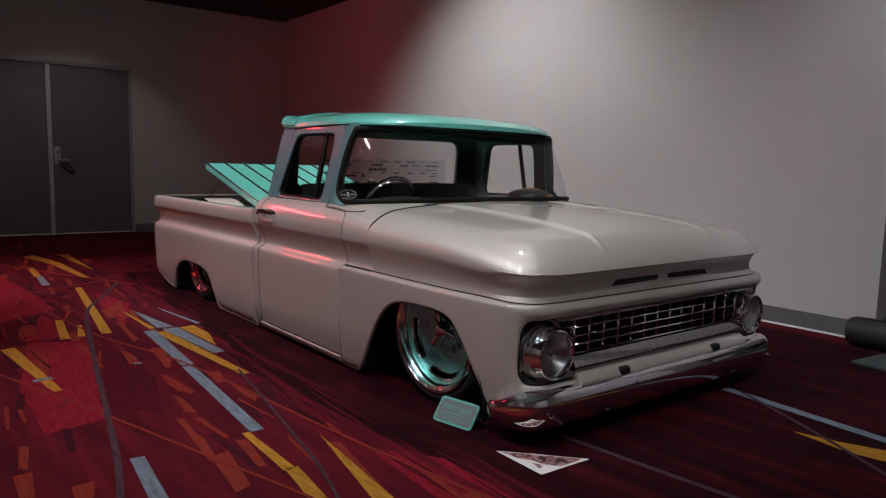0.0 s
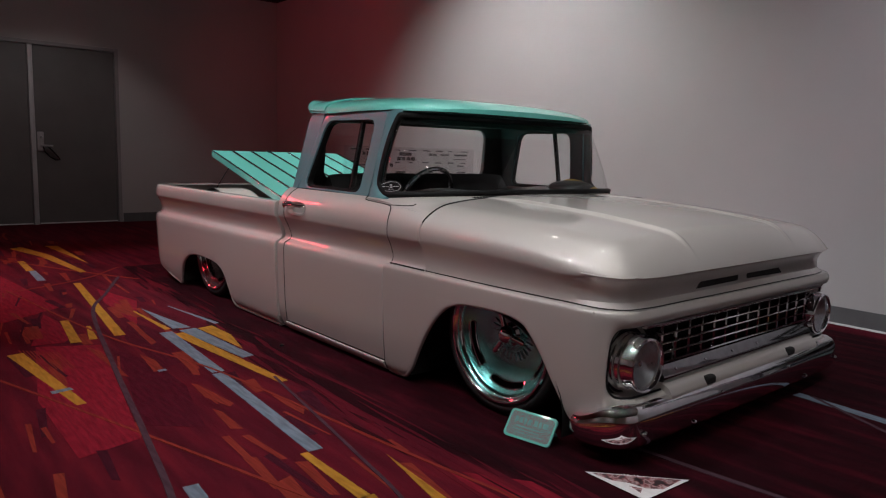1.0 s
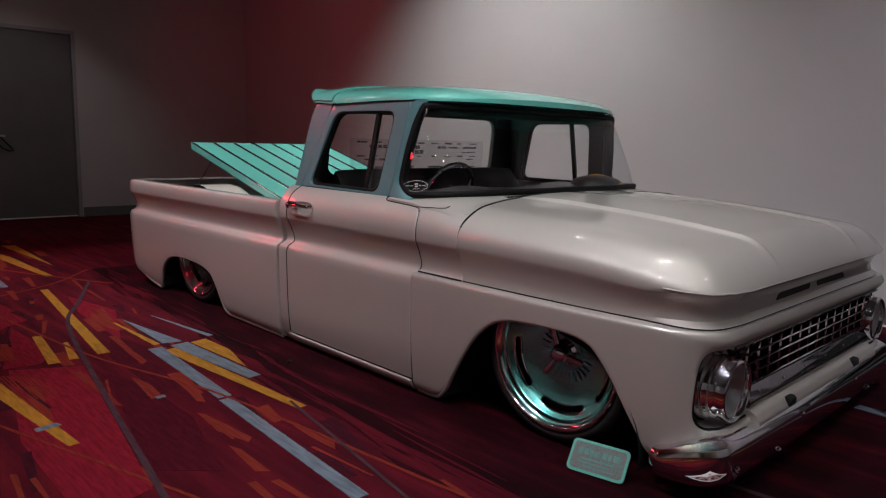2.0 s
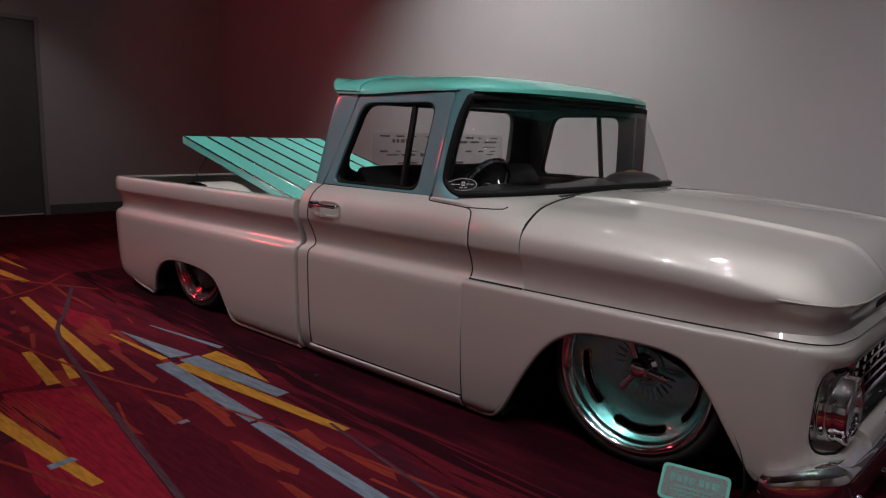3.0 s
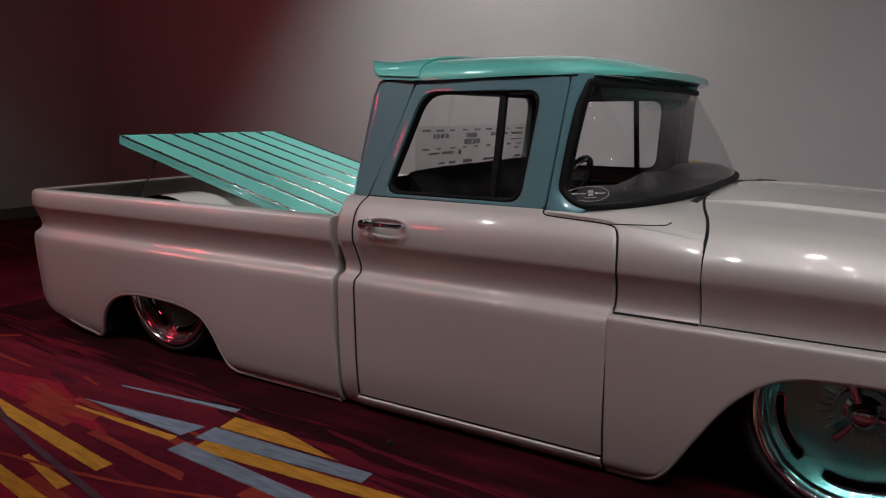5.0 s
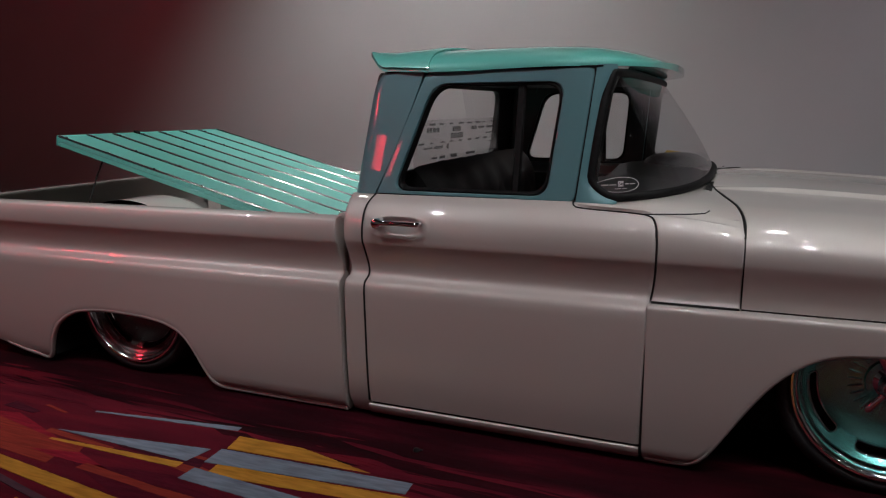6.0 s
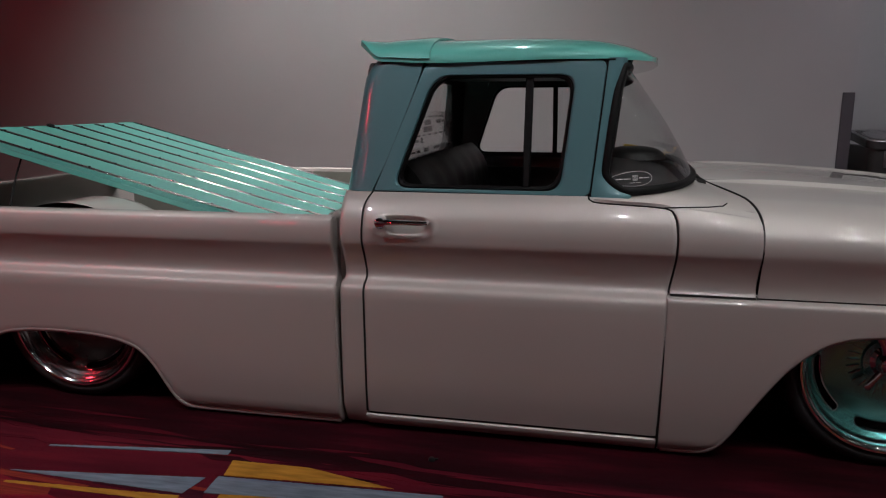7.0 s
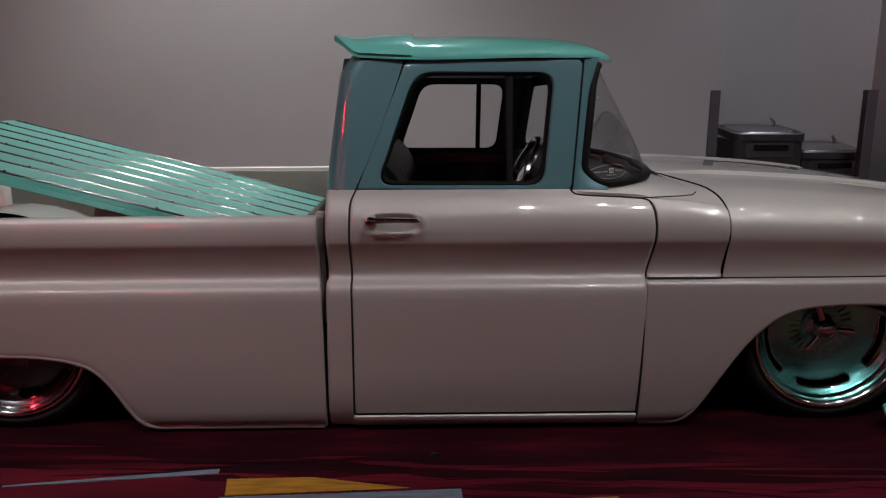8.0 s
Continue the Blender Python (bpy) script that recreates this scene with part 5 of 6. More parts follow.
# wheel wells and chassis
for x in (0.0, -2.93):
    for s in (-1, 1):
        well = Geo()
        rows = [[(x + 0.47 * math.cos(a), s * y, 0.10 + 0.37 * math.sin(a)) for y in (0.948, 0.60)] for a in np.linspace(-0.15, math.pi + 0.15, 24)]
        well.grid(rows)
        well.add([(x - 0.5, s * 0.60, 0.03), (x + 0.5, s * 0.60, 0.03), (x + 0.5, s * 0.60, 0.47), (x - 0.5, s * 0.60, 0.47)], [(0, 1, 2, 3)])
        part("wheel_well", well, DARK, truck, "black wheel well")

chassis = Geo().box(-3.85, 0.60, -0.58, 0.58, 0.05, 0.34, 0.01).box(-2.40, -0.55, -0.90, 0.90, 0.035, 0.30, 0.01).box(-0.35, 0.55, -0.55, 0.55, 0.34, 0.60, 0.01)
part("chassis", chassis, DARK, truck, "black underbody")


# wheels
def slot_outline(r, a, span, w):
    pts = [((r + w) * math.cos(t), (r + w) * math.sin(t)) for t in np.linspace(a - span, a + span, 12)]
    pts += [(r * math.cos(a + span) + w * math.cos(t), r * math.sin(a + span) + w * math.sin(t)) for t in np.linspace(a + span + 0.4, a + span + math.pi - 0.4, 6)]
    pts += [((r - w) * math.cos(t), (r - w) * math.sin(t)) for t in np.linspace(a + span, a - span, 12)]
    pts += [(r * math.cos(a - span) + w * math.cos(t), r * math.sin(a - span) + w * math.sin(t)) for t in np.linspace(a - span + math.pi + 0.4, a - span + 2 * math.pi - 0.4, 6)]
    return pts


RT, RR = 0.338, 0.287


def dish(r):
    """Height of the dished wheel disc at radius r, under the rim's outer face."""
    return float(spline([0.0, 0.072, 0.13, 0.18, 0.215, RR - 0.036], [-0.094, -0.094, -0.090, -0.078, -0.062, -0.030], r))


def build_wheel(deep, paint, label, first):
    wheel = new("wheel")
    wheel.parent = truck
    wheel["label"] = label
    tyre = Geo().lathe([(RR - 0.004, -0.012), (RR + 0.006, -0.004), (RR + 0.014, 0.0), (RR + 0.020, 0.001), (RR + 0.026, -0.001), (RT - 0.010, -0.008), (RT - 0.002, -0.022), (RT, -0.045), (RT, -0.20), (RT - 0.012, -0.225), (RR, -0.235)], None, 96)
    part("tyre", tyre, RUBBER, wheel, "low-profile black tyre")
    lipg = Geo().lathe([(RR - 0.002, -0.012), (RR + 0.002, 0.0), (RR - 0.003, 0.006), (RR - 0.009, 0.005), (RR - 0.014, -0.002), (RR - 0.019, -0.006), (RR - 0.027, -0.010), (RR - 0.032, -0.017), (RR - 0.036, -0.029 - deep)], None, 96)
    part("rim", lipg, RIM, wheel, "polished rim lip")
    starts = [math.radians(first + 72 * i) for i in range(5)]

    def in_slot(x, y):
        """Inside one of the five curved slots, under its trim."""
        r, w = math.hypot(x, y), math.atan2(y, x)
        for a in starts:
            t = max(-0.415, min(0.415, (w - a + math.pi) % (2 * math.pi) - math.pi))
            if math.hypot(x - 0.218 * math.cos(a + t), y - 0.218 * math.sin(a + t)) < 0.0115:
                return True
        return False

    narrow = 0.016 if deep < 0 else 0.023
    rings = [(RR - narrow, -0.003 if deep < 0 else -0.006), (RR - narrow - 0.004, -0.006 if deep < 0 else -0.0085)]
    rings += [(r, dish(r) - deep) for r in [RR - 0.035, RR - 0.042, *np.linspace(0.239, 0.197, 15), 0.18, 0.16, 0.14, 0.12, 0.10, 0.075]]
    rings += [(0.071, -0.084 - deep), (0.055, -0.082 - deep), (0.001, -0.082 - deep)]
    turns = np.linspace(0, 2 * math.pi, 241)[:-1]
    disc = Geo().grid([[(r * math.cos(w), r * math.sin(w), h) for w in turns] for r, h in rings], True)
    disc.f = [q for q in disc.f if not in_slot(sum(disc.v[i][0] for i in q) / 4, sum(disc.v[i][1] for i in q) / 4)]
    part("disc", disc, paint, wheel, "dished wheel disc")
    # black ring added for the darkness seen through the slots
    part("backing", Geo().lathe([(RR - 0.040, -0.085 - deep), (0.15, -0.115 - deep)], None, 48), DARK, wheel, "black ring standing in for the dark behind the slots")
    for a in starts:
        lines = [slot_outline(0.218, a, 0.415, w) for w in (0.0160, 0.0140, 0.0110, 0.0085, 0.0085)]
        rows = [[(x, y, dish(math.hypot(x, y)) - deep + up) for x, y in line] for line, up in zip(lines, (-0.001, 0.0045, 0.005, 0.001, -0.016))]
        part("slot_trim", Geo().grid(np.array(rows), True), CHROME, wheel, "polished slot rim")
    fin = part("fin", Geo().box(0.080, 0.120, -0.0013, 0.0013, -0.096 - deep, -0.085 - deep, 0.0008), CHROME, wheel)
    for i in range(1, 28):
        again(fin, Matrix.Rotation(2 * math.pi * i / 28, 4, "Z"))
    spin = Geo().lathe([(0.0, 0.048), (0.012, 0.0475), (0.023, 0.044), (0.033, 0.037), (0.040, 0.026), (0.0425, 0.014), (0.041, 0.002), (0.038, -0.006), (0.052, -0.014)], Matrix.Translation((0, 0, -0.068 - deep)), 40)
    hub = part("spinner", spin, CHROME, wheel, "chrome three-bar knock-off spinner")
    for i in range(3):
        m = Matrix.Translation((0, 0, -0.054 - deep)) @ Matrix.Rotation(math.radians(112 + 120 * i), 4, "Z")
        blade = Geo()
        section = [(0.020, 0.017, 0.012), (0.045, 0.013, 0.010), (0.070, 0.0125, 0.008), (0.094, 0.0145, 0.007), (0.106, 0.012, 0.006), (0.110, 0.006, 0.004)]
        turn = np.linspace(0, 2 * math.pi, 13)[:-1]
        rows = [[tuple(m @ Vector((r, wide * math.cos(t), 0.10 * (r - 0.02) + thick * math.sin(t)))) for t in turn] for r, wide, thick in section]
        blade.grid(np.array(rows), True).add(rows[-1], [tuple(range(12))])
        part("spinner_bar", blade, CHROME, hub)
    return wheel


for x, y, deep, paint, first, words in ((0.049, 0.888, 0.0, DISC, -86, "polished wheel with an aqua slotted disc and a low black tyre"), (-2.93, 0.905, -0.013, SMOKED, -64, "dark polished slotted wheel with a low black tyre")):
    wheel = build_wheel(deep, paint, words, first)
    wheel.matrix_basis = Matrix.Translation((x, -y, RT + 0.001)) @ pose(0, 0, 0, 90, 0, 0)
    copy_thing(wheel, Matrix.Translation((x, y, RT + 0.001)) @ pose(0, 0, 0, 90, 0, 180))

# grille, headlamps and bumper
part("grille_back", Geo().box(0.585, 0.60, -0.86, 0.86, 0.22, 0.54, 0.003), DARK, truck)
grille = new("grille")
grille.parent = truck
grille["label"] = "chrome egg-crate grille"
for z in (0.336, 0.373, 0.410, 0.447, 0.484):
    part("grille_bar", Geo().box(0.640, 0.676, -0.66, 0.66, z - 0.0045, z + 0.0045, 0.004), CHROME, grille)
post0 = part("grille_post", Geo().box(0.638, 0.672, -0.006, 0.006, 0.325, 0.49, 0.0055), CHROME, grille)
post0.location = (0, -0.627, 0)
for i in range(1, 14):
    again(post0, Matrix.Translation((0, -0.627 + 0.0965 * i, 0)))
ACROSS = Matrix(((1, 0, 0, 0), (0, 0, 1, 0), (0, 1, 0, 0), (0, 0, 0, 1)))
part("grille_sill", Geo().prism([tuple(p) for p in rounded([(0.62, 0.268), (0.698, 0.268), (0.702, 0.286), (0.672, 0.328), (0.62, 0.328)], 0.006, 4)], -0.645, 0.645, ACROSS), DARKCHROME, grille, "wide chrome bar under the grille")
for y in (-0.55, -0.33, -0.11, 0.11, 0.33, 0.55):
    part("grille_rivet", Geo().lathe([(0, 0.004), (0.004, 0.003), (0.006, -0.002)], Matrix.Translation((0.689, y, 0.305)) @ pose(0, 0, 0, 0, 55, 0), 10), CHROME, grille)
part("grille_head", Geo().prism([tuple(p) for p in rounded([(0.60, 0.488), (0.684, 0.488), (0.688, 0.499), (0.60, 0.501)], 0.003, 3)], -0.76, 0.76, ACROSS), CHROME, grille)
part("valance_shelf", Geo().prism([tuple(p) for p in rounded([(0.60, 0.272), (0.690, 0.266), (0.722, 0.250), (0.738, 0.226), (0.738, 0.20), (0.60, 0.20)], 0.008, 4)], -0.645, 0.645, ACROSS), PAINT, truck, "beige shelf between grille and bumper")
for s in (-1, 1):
    lamp = new("headlamp")
    lamp.parent = truck
    lamp["label"] = "round headlamp in a deep chrome shell"
    lamp.matrix_basis = Matrix.Translation((0.690, s * 0.762, 0.355)) @ pose(0, 0, 0, 0, 90, 0)
    shell = []
    rings = [(0.124, -0.110), (0.124, -0.100), (0.116, -0.092)]
    rings += [(0.109 + 0.0035 * abs(math.sin(3 * math.pi * q)), -0.090 + 0.072 * q) for q in np.linspace(0, 1, 25)]
    rings += [(0.105, -0.014), (0.1045, 0.006), (0.102, 0.013), (0.097, 0.016), (0.092, 0.013), (0.089, 0.004), (0.087, -0.006)]
    for r, h in rings:
        lean_out = s * 0.16 * max(0.0, -0.02 - h)
        shell.append([(r * math.cos(w), r * math.sin(w) + lean_out, h) for w in np.linspace(0, 2 * math.pi, 65)])
    part("lamp_pan", Geo().grid([[(r * math.cos(w), r * math.sin(w) - s * 0.004, h) for w in np.linspace(0, 2 * math.pi, 49)] for r, h in ((0.100, -0.098), (0.122, -0.094), (0.130, -0.088), (0.136, -0.078))]), PAINT, lamp, "beige pan round the lamp")
    part("lamp_shell", Geo().grid(shell), CHROME, lamp, "chrome lamp shell with rolled rings", 52)
    facets = [[(r * math.cos(w), r * math.sin(w), -0.006 - 0.056 * (1 - (r / 0.086) ** 2) + 0.0035 * ((i + q) % 2)) for i, w in enumerate(np.linspace(0, 2 * math.pi, 49))] for q, r in enumerate((0.086, 0.074, 0.062, 0.05, 0.038, 0.026, 0.012, 0.001))]
    part("reflector", Geo().grid(facets), SATIN, lamp, "faceted bright reflector", 8)
    part("bulb_cap", Geo().lathe([(0.0, -0.02), (0.012, -0.022), (0.016, -0.032), (0.012, -0.062)], None, 16), CHROME, lamp)
    ribs = []
    for r in np.linspace(0.001, 0.087, 16):
        ribs.append([(r * math.cos(w), r * math.sin(w), 0.030 - 0.024 * (r / 0.087) ** 2 + 0.0016 * abs(math.sin(r * math.sin(w) * 230)) * (r * math.cos(w) < 0.03)) for w in np.linspace(0, 2 * math.pi, 97)])
    part("lens", Geo().grid(ribs), LENS, lamp, "clear ribbed lens")
SEC = [(-0.045, 0.226), (-0.022, 0.224), (-0.004, 0.214), (0.008, 0.196), (0.014, 0.165), (0.014, 0.125), (0.008, 0.095), (-0.004, 0.072), (-0.02, 0.060), (-0.028, 0.064), (-0.012, 0.08), (-0.002, 0.10), (0.004, 0.13), (0.004, 0.16), (-0.002, 0.19), (-0.014, 0.208), (-0.03, 0.216), (-0.045, 0.217)]
plan = [(0.522, -0.950), (0.536, -0.957), (0.550, -0.960), (0.565, -0.960)]
plan += [(0.57 + 0.165 * math.sin(a), -0.958 + 0.118 * (1 - math.cos(a))) for a in np.linspace(0.1, 1.5, 12)]
plan += [(0.74, -0.78), (0.745, -0.5), (0.748, -0.2), (0.749, 0.0)]
plan = plan + [(x, -y) for x, y in plan[-2::-1]]
bumper_geo = bar(Geo(), plan, SEC)
for i, (x, y, z) in enumerate(bumper_geo.v):
    k = min(1.0, max(0.0, (x - 0.525) / 0.16))
    bumper_geo.v[i] = (x, y, z if z < 0.09 else 0.09 + (z - 0.09) * (0.58 + 0.42 * k * k * (3 - 2 * k)))
bumper = part("bumper", bumper_geo, CHROME, truck, "chrome front bumper")
for y, z in ((-0.84, 0.130), (-0.30, 0.178), (0.30, 0.178), (0.84, 0.130), (-0.5, 0.095), (0.5, 0.095)):
    part("bumper_bolt", Geo().lathe([(0, 0.008), (0.006, 0.0075), (0.010, 0.004), (0.011, -0.004)], Matrix.Translation((0.757, y, z)) @ pose(0, 0, 0, 0, 90, 0), 16), CHROME, bumper)
for y in (-0.36, 0.36):
    part("bumper_bracket", Geo().box(0.700, 0.742, y - 0.035, y + 0.035, 0.215, 0.252, 0.008), DARK, truck, "black bumper bracket")

# windshield decal: oval ring, shield and bars
decal = new("oval_decal")
decal.parent = windshield
decal["label"] = "white oval sticker in the windshield corner"
def on_glass(u, v):
    """u along, v up, from the decal's centre on the glass."""
    a = -0.905 + u * 0.88
    p = glass_at(a, 0.098 + v / 0.40)
    n = Vector((math.cos(a * 1.57), math.sin(a * 1.57), 0.2)).normalized()
    return tuple(p + n * 0.003)


def strip_on_glass(geo, outline_in, outline_out):
    rows = [[on_glass(*p) for p in outline_in], [on_glass(*p) for p in outline_out]]
    geo.grid(np.array(rows))


oval = Geo()
ws = np.linspace(0, 2 * math.pi, 49)
strip_on_glass(oval, [(0.105 * math.cos(w), 0.0225 * math.sin(w)) for w in ws], [(0.109 * math.cos(w), 0.0240 * math.sin(w)) for w in ws])
part("ring", oval, WHITE, decal)
marks = Geo()
strip_on_glass(marks, [(u, -0.006) for u in np.linspace(-0.013, 0.013, 5)], [(u, 0.011) for u in np.linspace(-0.015, 0.015, 5)])
for u0, u1, v, h in ((-0.085, -0.060, 0.001, 0.0035), (-0.055, -0.024, 0.0005, 0.0025), (0.024, 0.045, 0.0015, 0.0035), (0.05, 0.085, 0.0005, 0.0025), (-0.03, -0.002, -0.0125, 0.0022), (0.004, 0.030, -0.0125, 0.0022)):
    strip_on_glass(marks, [(u, v - h / 2) for u in np.linspace(u0, u1, 6)], [(u, v + h / 2) for u in np.linspace(u0, u1, 6)])
part("marks", marks, WHITE, decal)
word = bpy.data.curves.new("number", "FONT")
word.body, word.size, word.extrude, word.align_x, word.align_y = "66", 0.015, 0.0002, "CENTER", "CENTER"
word.materials.append(DASH)
along = (Vector(on_glass(0.004, 0.003)) - Vector(on_glass(-0.004, 0.003))).normalized()
rise = (Vector(on_glass(0, 0.008)) - Vector(on_glass(0, -0.002))).normalized()
face = along.cross(rise).normalized()
digits = new("number", word)
digits.parent = decal
digits.matrix_basis = Matrix.Translation(Vector(on_glass(0, 0.0025)) + face * 0.0012) @ Matrix((along, rise, face)).transposed().to_4x4()

# ---- things in the cab ----
board = thing("acrylic_board", "clear acrylic board with grey printed marks behind the rear seat", "sign", (-1.66, 0, 0.90))
out = rounded([(-0.60, 0.0), (-0.60, 0.235), (0.50, 0.235), (0.50, 0.0)], 0.03, 5)
turned = Matrix(((0, 0, 1, 0), (1, 0, 0, 0), (0, 1, 0, 0), (0, 0, 0, 1)))
part("panel", Geo().grid([[(0, y, z) for y in (-0.60, 0.0, 0.50)] for z in (0.0, 0.12, 0.235)]), ACRYLIC, board)
rows = ((0.19, [(-0.46, -0.44, 0.020), (-0.43, -0.41, 0.020), (-0.40, -0.37, 0.020), (-0.36, -0.33, 0.020), (-0.17, -0.07, 0.022), (0.08, 0.11, 0.016), (0.115, 0.15, 0.016), (0.18, 0.26, 0.010), (0.31, 0.43, 0.012)]), (0.16, [(-0.19, -0.155, 0.024), (-0.15, -0.12, 0.024), (-0.11, -0.08, 0.024), (-0.075, -0.04, 0.024), (0.30, 0.42, 0.006)]), (0.115, [(-0.50, -0.41, 0.008), (-0.39, -0.29, 0.012), (-0.245, -0.22, 0.022), (0.34, 0.40, 0.008)]), (0.07, [(-0.42, -0.36, 0.008), (-0.33, -0.27, 0.012), (-0.20, -0.12, 0.016), (0.0, 0.12, 0.012), (0.34, 0.42, 0.010)]))
small = random.Random(11)
rows += tuple((z, [(y, y + small.uniform(0.03, 0.07), small.uniform(0.006, 0.010)) for y in np.arange(-0.55, 0.40, 0.115)]) for z in (0.045, 0.135, 0.215))
for z, bars in rows:
    for a, b, h in bars:
        part("printed_bar", Geo().box(0.002, 0.004, a, b, z - h / 2, z + h / 2, 0.0005), GREYPRINT, board)
cap = thing("yellow_cap", "yellow and black cloth cap lying on the dashboard", "cap", (-0.72, 0.46, 0.895))
dome = [[(0.16 * r * math.cos(w), 0.15 * r * math.sin(w), 0.062 * max(0, 1 - r ** 3) ** 0.6 + 0.002) for w in np.linspace(0, 2 * math.pi, 33)] for r in np.linspace(0.02, 1, 10)]
part("crown", Geo().grid(dome), LEATHER, cap)
brim = [[(-0.05 + 0.20 * u, -0.03 + 0.17 * v - 0.05 * u * v, 0.071 - 0.045 * u ** 1.6 - 0.012 * (2 * v - 1) ** 2) for v in np.linspace(0, 1, 8)] for u in np.linspace(0, 1, 10)]
part("brim", Geo().shell(brim, 0.006), YELLOW, cap, "yellow brim")

# ---- things round the truck ----
def show_plate():
    ob = thing("display_plate", "small aqua display plate with red print, propped by the front wheel", "sign")
    ob.matrix_basis = Matrix.Translation((0.335, -1.022, 0.002)) @ pose(0, 0, 0, 0, 0, 11)
    tilt = pose(0, 0, 0, 52, 0, 0)
    face = part("plate", Geo().prism([tuple(p) for p in rounded([(-0.105, 0.0), (0.105, 0.0), (0.105, 0.115), (-0.105, 0.115)], 0.018, 5)], -0.004, 0.004, tilt), AQUA, ob)
    part("field", Geo().prism([tuple(p) for p in rounded([(-0.096, 0.009), (0.096, 0.009), (0.096, 0.106), (-0.096, 0.106)], 0.014, 5)], 0.004, 0.005, tilt), PINK, face)
    for a, b, c, d in ((-0.075, -0.060, 0.064, 0.086), (-0.055, -0.040, 0.064, 0.086), (-0.034, -0.022, 0.064, 0.086), (-0.016, -0.002, 0.064, 0.086), (0.012, 0.028, 0.064, 0.086), (0.034, 0.046, 0.064, 0.086), (0.052, 0.074, 0.064, 0.086), (-0.06, 0.06, 0.047, 0.052), (-0.07, 0.05, 0.034, 0.038), (-0.05, 0.065, 0.022, 0.025)):
        part("printed_bar", Geo().prism([(a, c), (b, c), (b, d), (a, d)], 0.005, 0.0056, tilt), TEALPRINT, face)
    part("foot", Geo().prism([(-0.02, 0.0), (0.02, 0.0), (0.012, 0.10), (-0.012, 0.10)], -0.003, 0.003, Matrix.Translation((0.05, 0.125, 0)) @ pose(0, 0, 0, 130, 0, 0)), AQUA, ob, "aqua rear prop")
    return ob


show_plate()


def floor_card():
    ob = thing("floor_card", "triangular printed card lying on the carpet", "sign", (0.652, -1.052, 0.004))
    part("card", Geo().prism([(0, 0), (0.262, 0.240), (0.252, -0.010)], 0, 0.0012), WHITE, ob)
    art = [([(0.022, 0.010), (0.246, 0.216), (0.246, 0.105), (0.205, 0.062), (0.150, 0.052), (0.10, 0.020)], PHOTO), ([(0.16, 0.032), (0.20, 0.050), (0.215, 0.020)], PHOTO)]
    for k, (out, mat) in enumerate(art):
        part("print", Geo().prism(out, 0.0013, 0.0018 + 0.0002 * k), mat, ob)
    text = bpy.data.curves.new("number", "FONT")
    text.body, text.size, text.extrude = "NL 16", 0.022, 0.0003
    word = new("number", text)
    word.data.materials.append(WHITE)
    word.parent = ob
    word.matrix_basis = Matrix.Translation((0.105, 0.078, 0.0029)) @ pose(0, 0, 0, 0, 0, 42.5)
    return ob


floor_card()


def screw(x, y):
    ob = thing("carpet_stud", "small dark metal stud lying on the carpet", "stud", (x, y, 0.0012))
    part("head", Geo().lathe([(0.0, 0.012), (0.008, 0.010), (0.011, 0.004), (0.012, 0.0)], None, 14), GASKET, ob)
    part("shank", Geo().tube([(0.008, 0, 0.006), (0.022, 0.004, 0.005)], 0.003, 6), GASKET, ob)


screw(-1.41, -1.154)


def bag():
    ob = thing("black_bag", "long black padded bag on the carpet against the wall", "bag", (1.11, 2.06, 0.0))
    path = [(-0.44, 0.0, 0.095), (-0.43, 0.0, 0.095), (-0.40, 0.0, 0.096), (-0.2, 0.0, 0.098), (0.1, 0.0, 0.098), (0.4, 0.01, 0.098), (0.52, 0.0, 0.095), (0.55, 0.0, 0.095)]
    part("body", Geo().tube(path, [0.060, 0.082, 0.094, 0.096, 0.094, 0.096, 0.086, 0.05], 20), BAGCLOTH, ob)
    loop = [(-0.24 + 0.11 * t, -0.01, 0.188 + 0.060 * math.sin(math.pi * t)) for t in np.linspace(0, 1, 12)]
    part("strap", Geo().tube(loop, 0.008, 6), BAGCLOTH, ob)
    part("zip", Geo().tube([(x, -0.03, 0.189) for x in np.linspace(-0.36, 0.46, 10)], 0.004, 6), GASKET, ob)


bag()
mat_ob = part("floor_mat", Geo().prism([(0.89, 1.57), (0.93, 1.93), (2.2, 1.86), (2.12, 1.38)], 0.0008, 0.012), MATCLOTH)
tagged(mat_ob, "grey-green mat on the red carpet", "mat")


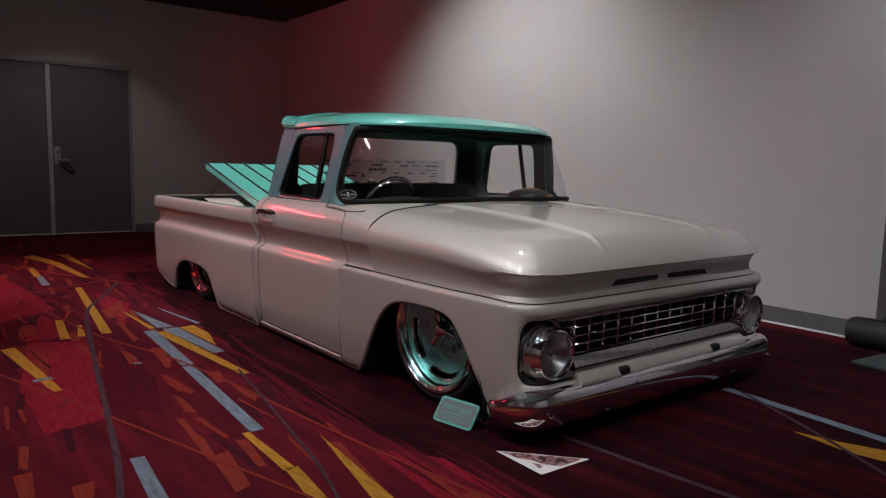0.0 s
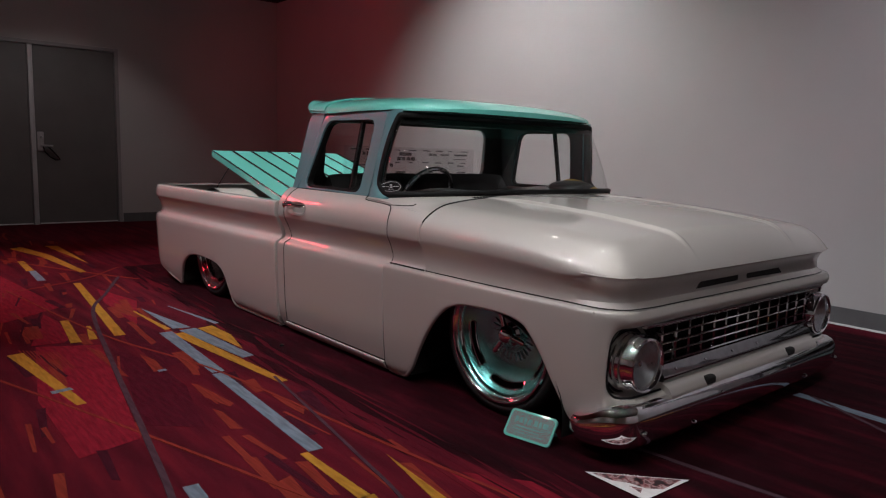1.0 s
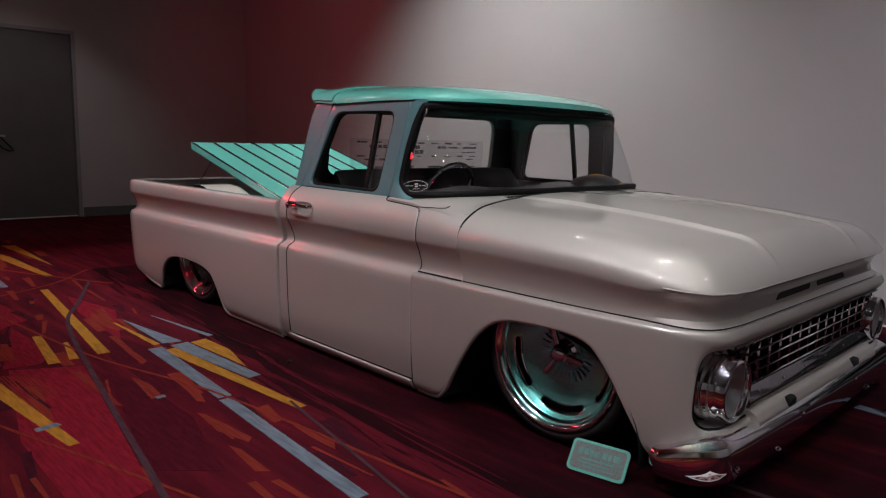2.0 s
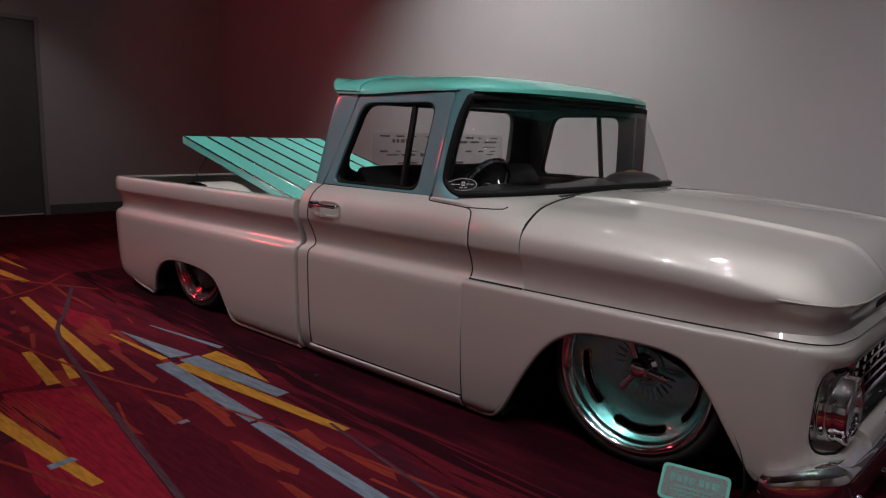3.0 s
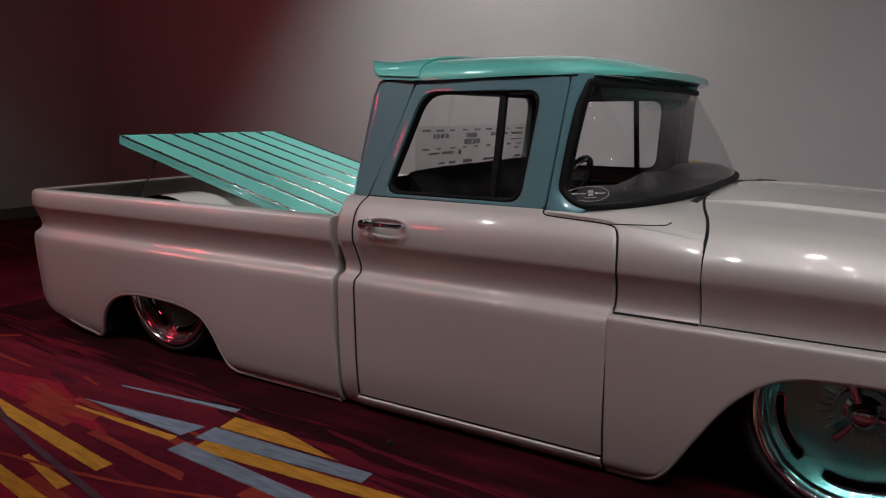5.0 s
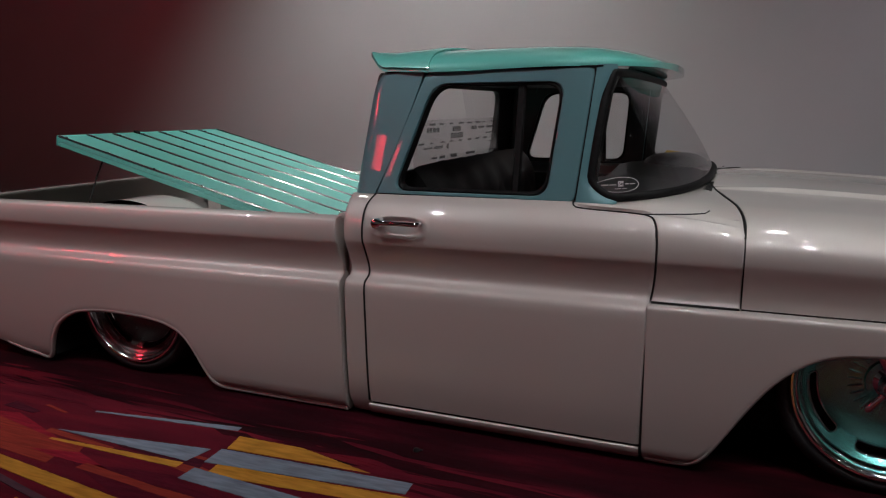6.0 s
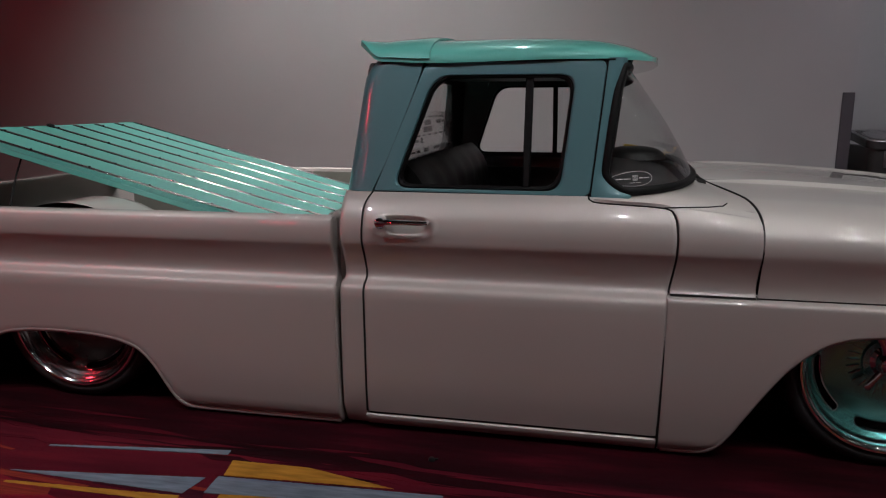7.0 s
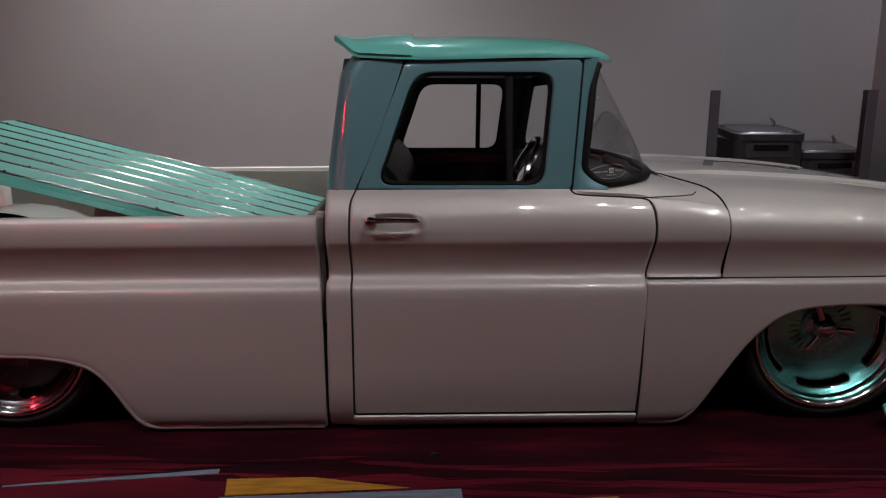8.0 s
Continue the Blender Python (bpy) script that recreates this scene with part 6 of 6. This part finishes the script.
def fountain(name_label, x, top, y_back, w=0.30):
    ob = thing("drinking_fountain", name_label, "drinking fountain", (x, y_back, 0), "drinking fountains in the recess")

    def sloped(geo):
        geo.v = [(px, py, pz + 0.11 * (py + 0.25)) for px, py, pz in geo.v]
        return geo

    part("cabinet", Geo().prism([tuple(p) for p in rounded([(0.015 - w, -0.50), (w - 0.015, -0.50), (w - 0.015, -0.002), (0.015 - w, -0.002)], [0.06, 0.06, 0.01, 0.01], 6)], top - 0.42, top - 0.085), STEELDARK, ob, "dark enamel cabinet")
    part("panel", Geo().box(0.10 - w, w - 0.10, -0.506, -0.499, top - 0.22, top - 0.10, 0.004), SATIN, ob, "grey front panel")
    part("push_bar", Geo().box(-0.13, 0.14, -0.522, -0.506, top - 0.165, top - 0.12, 0.006), GASKET, ob, "black push bar")
    part("basin", sloped(Geo().prism([tuple(p) for p in rounded([(-w, -0.52), (w, -0.52), (w, -0.002), (-w, -0.002)], [0.09, 0.09, 0.01, 0.01], 8)], top - 0.062, top - 0.012)), BASIN, ob, "glossy dark basin rim")
    part("lip", sloped(Geo().tube([(px, py, top - 0.010) for px, py in rounded([(0.02 - w, -0.50), (w - 0.02, -0.50), (w - 0.02, -0.02), (0.02 - w, -0.02)], 0.07, 8)], 0.008, 8, True)), SATIN, ob, "rounded rim of the basin")
    # dished bowl with a drain
    oval = rounded([(0.05 - w, -0.46), (w - 0.05, -0.46), (w - 0.05, -0.08), (0.05 - w, -0.08)], 0.13, 10)
    rows = [[(px * k, -0.27 + (py + 0.27) * k, top + dz) for px, py in oval] for k, dz in ((1.0, -0.011), (0.98, -0.003), (0.94, -0.003), (0.88, -0.006), (0.5, -0.007), (0.04, -0.0075))]
    part("bowl", sloped(Geo().grid(np.array(rows), True)), SATIN, ob, "polished steel bowl")
    part("spout", Geo().tube([(w - 0.09, -0.12, top - 0.005), (w - 0.09, -0.12, top + 0.045), (w - 0.13, -0.15, top + 0.072)], [0.018, 0.014, 0.010], 10), CHROME, ob, "chrome spout")


NB = wall_y(NICHE0) + 0.62
fountain("dark drinking fountain with a polished bowl, the higher of two", 1.215, 0.945, NB - 0.22, 0.285)
fountain("dark drinking fountain with a polished bowl, the lower of two", 1.80, 0.795, NB - 0.10, 0.29)


def guard(x, y):
    ob = thing("guard_post", "dark grey guard panel beside the drinking fountains", "guard panel", (x, y, 0), "guard panels")
    part("panel", Geo().box(-0.04, 0.04, -0.035, 0.035, 0.02, 1.238, 0.004), POSTPAINT, ob)
    part("foot", Geo().box(-0.06, 0.06, -0.05, 0.05, 0.0, 0.02, 0.004), POSTPAINT, ob)


guard(0.80, 2.27)
guard(1.90, 2.05)


# ceiling heads and the red sign behind the aisle
def ceiling_head(eye, target):
    ob = thing("ceiling_spotlight", "unseen black ceiling spotlight, lit", "spotlight", (eye[0], eye[1], TOP), "ceiling spotlights")
    part("stem", Geo().tube([(0, 0, 0), (0, 0, -0.05)], 0.012, 8), GASKET, ob)
    aim = Matrix.Translation((0, 0, -0.09)) @ (Vector(target) - Vector(eye)).to_track_quat("-Z", "Y").to_matrix().to_4x4()
    part("can", Geo().lathe([(0.0, 0.06), (0.05, 0.055), (0.058, 0.03), (0.06, -0.008), (0.056, -0.008), (0.052, 0.02)], aim, 24), GASKET, ob)
    part("glow", Geo().lathe([(0.0, 0.014), (0.05, 0.012)], aim, 20), LIT, ob)


# every head gets a can, the added fills too
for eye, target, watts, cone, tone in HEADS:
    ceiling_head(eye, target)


def downlight(glow, radius):
    ob = thing("ceiling_downlight", "small round recessed ceiling downlight, lit", "downlight", (0, 0, TOP), "ceiling downlights")
    part("trim", Geo().lathe([(0.030, 0.02), (0.034, -0.002), (0.052, -0.006), (0.056, 0.0)], None, 20), SATIN, ob)
    part("glow", Geo().lathe([(0.0, -0.001), (radius, -0.001)], None, 16), glow, ob)
    return ob


def light_field(glow, radius, places):
    first = downlight(glow, radius)
    first.location = (*places[0], TOP)
    for x, y in places[1:]:
        copy_thing(first, Matrix.Translation((x, y, TOP)))


aisle = [(x + 0.25 * (k % 2), y) for k, y in enumerate((-8.0, -6.6, -5.2, -3.9, -1.7)) for x in (2.6, 3.7, 4.8, 5.9)]
aisle += [(-2.4 + 0.9 * k, -3.75) for k in range(6)] + [(4.2, -0.4), (4.4, 1.2), (5.8, -0.8), (6.0, 1.4)]
light_field(SMALL, 0.020, aisle)
light_field(BRIGHT, 0.038, HALOGENS)


def led_sign(x, y, z, turn):
    led = thing("red_led_sign", "red lit sign hanging from the ceiling", "sign", (x, y, z), "red signs over the aisle")
    led.rotation_euler = (0, 0, radians(turn))
    return led


led = led_sign(-6.3, -2.55, 2.84, 0)
part("case", Geo().box(-0.08, 0.0, -0.60, 0.60, -0.20, 0.20, 0.01), GASKET, led)
for y in (-0.4, 0.4):
    part("rod", Geo().tube([(-0.04, y, 0.19), (-0.04, y, TOP - 2.84)], 0.008, 6), GASKET, led)
for a, b, c, d in ((-0.54, -0.36, -0.14, 0.14), (-0.28, -0.20, -0.14, 0.14), (-0.12, 0.14, 0.04, 0.14), (-0.12, 0.14, -0.14, -0.04), (0.22, 0.30, -0.14, 0.14), (0.36, 0.54, -0.10, 0.10)):
    part("light_bar", Geo().box(0.0, 0.02, a, b, c, d, 0.004), NEON, led)
neon = thing("red_neon_sign", "small red neon sign hanging over the aisle", "sign", (-3.72, -4.35, 2.22))
neon.rotation_euler = (0, 0, radians(-32))
neon.scale = (0.85, 1.0, 0.85)
part("backing", Geo().box(-0.20, 0.20, -0.03, 0.0, -0.26, 0.26, 0.01), GASKET, neon)
part("rod", Geo().tube([(0, -0.015, 0.25), (0, -0.015, (TOP - 2.22) / 0.85)], 0.008, 6), GASKET, neon)
strokes = [[(-0.14, -0.2), (-0.15, 0.2)], [(-0.15, 0.2), (-0.02, 0.06), (0.0, -0.2)], [(0.0, -0.2), (0.06, 0.1), (0.15, 0.2)], [(0.15, 0.2), (0.14, -0.2)]]
for line in strokes:
    part("neon_tube", Geo().tube([(x, 0.036, z) for x, z in line], 0.036, 8), TUBE, neon)
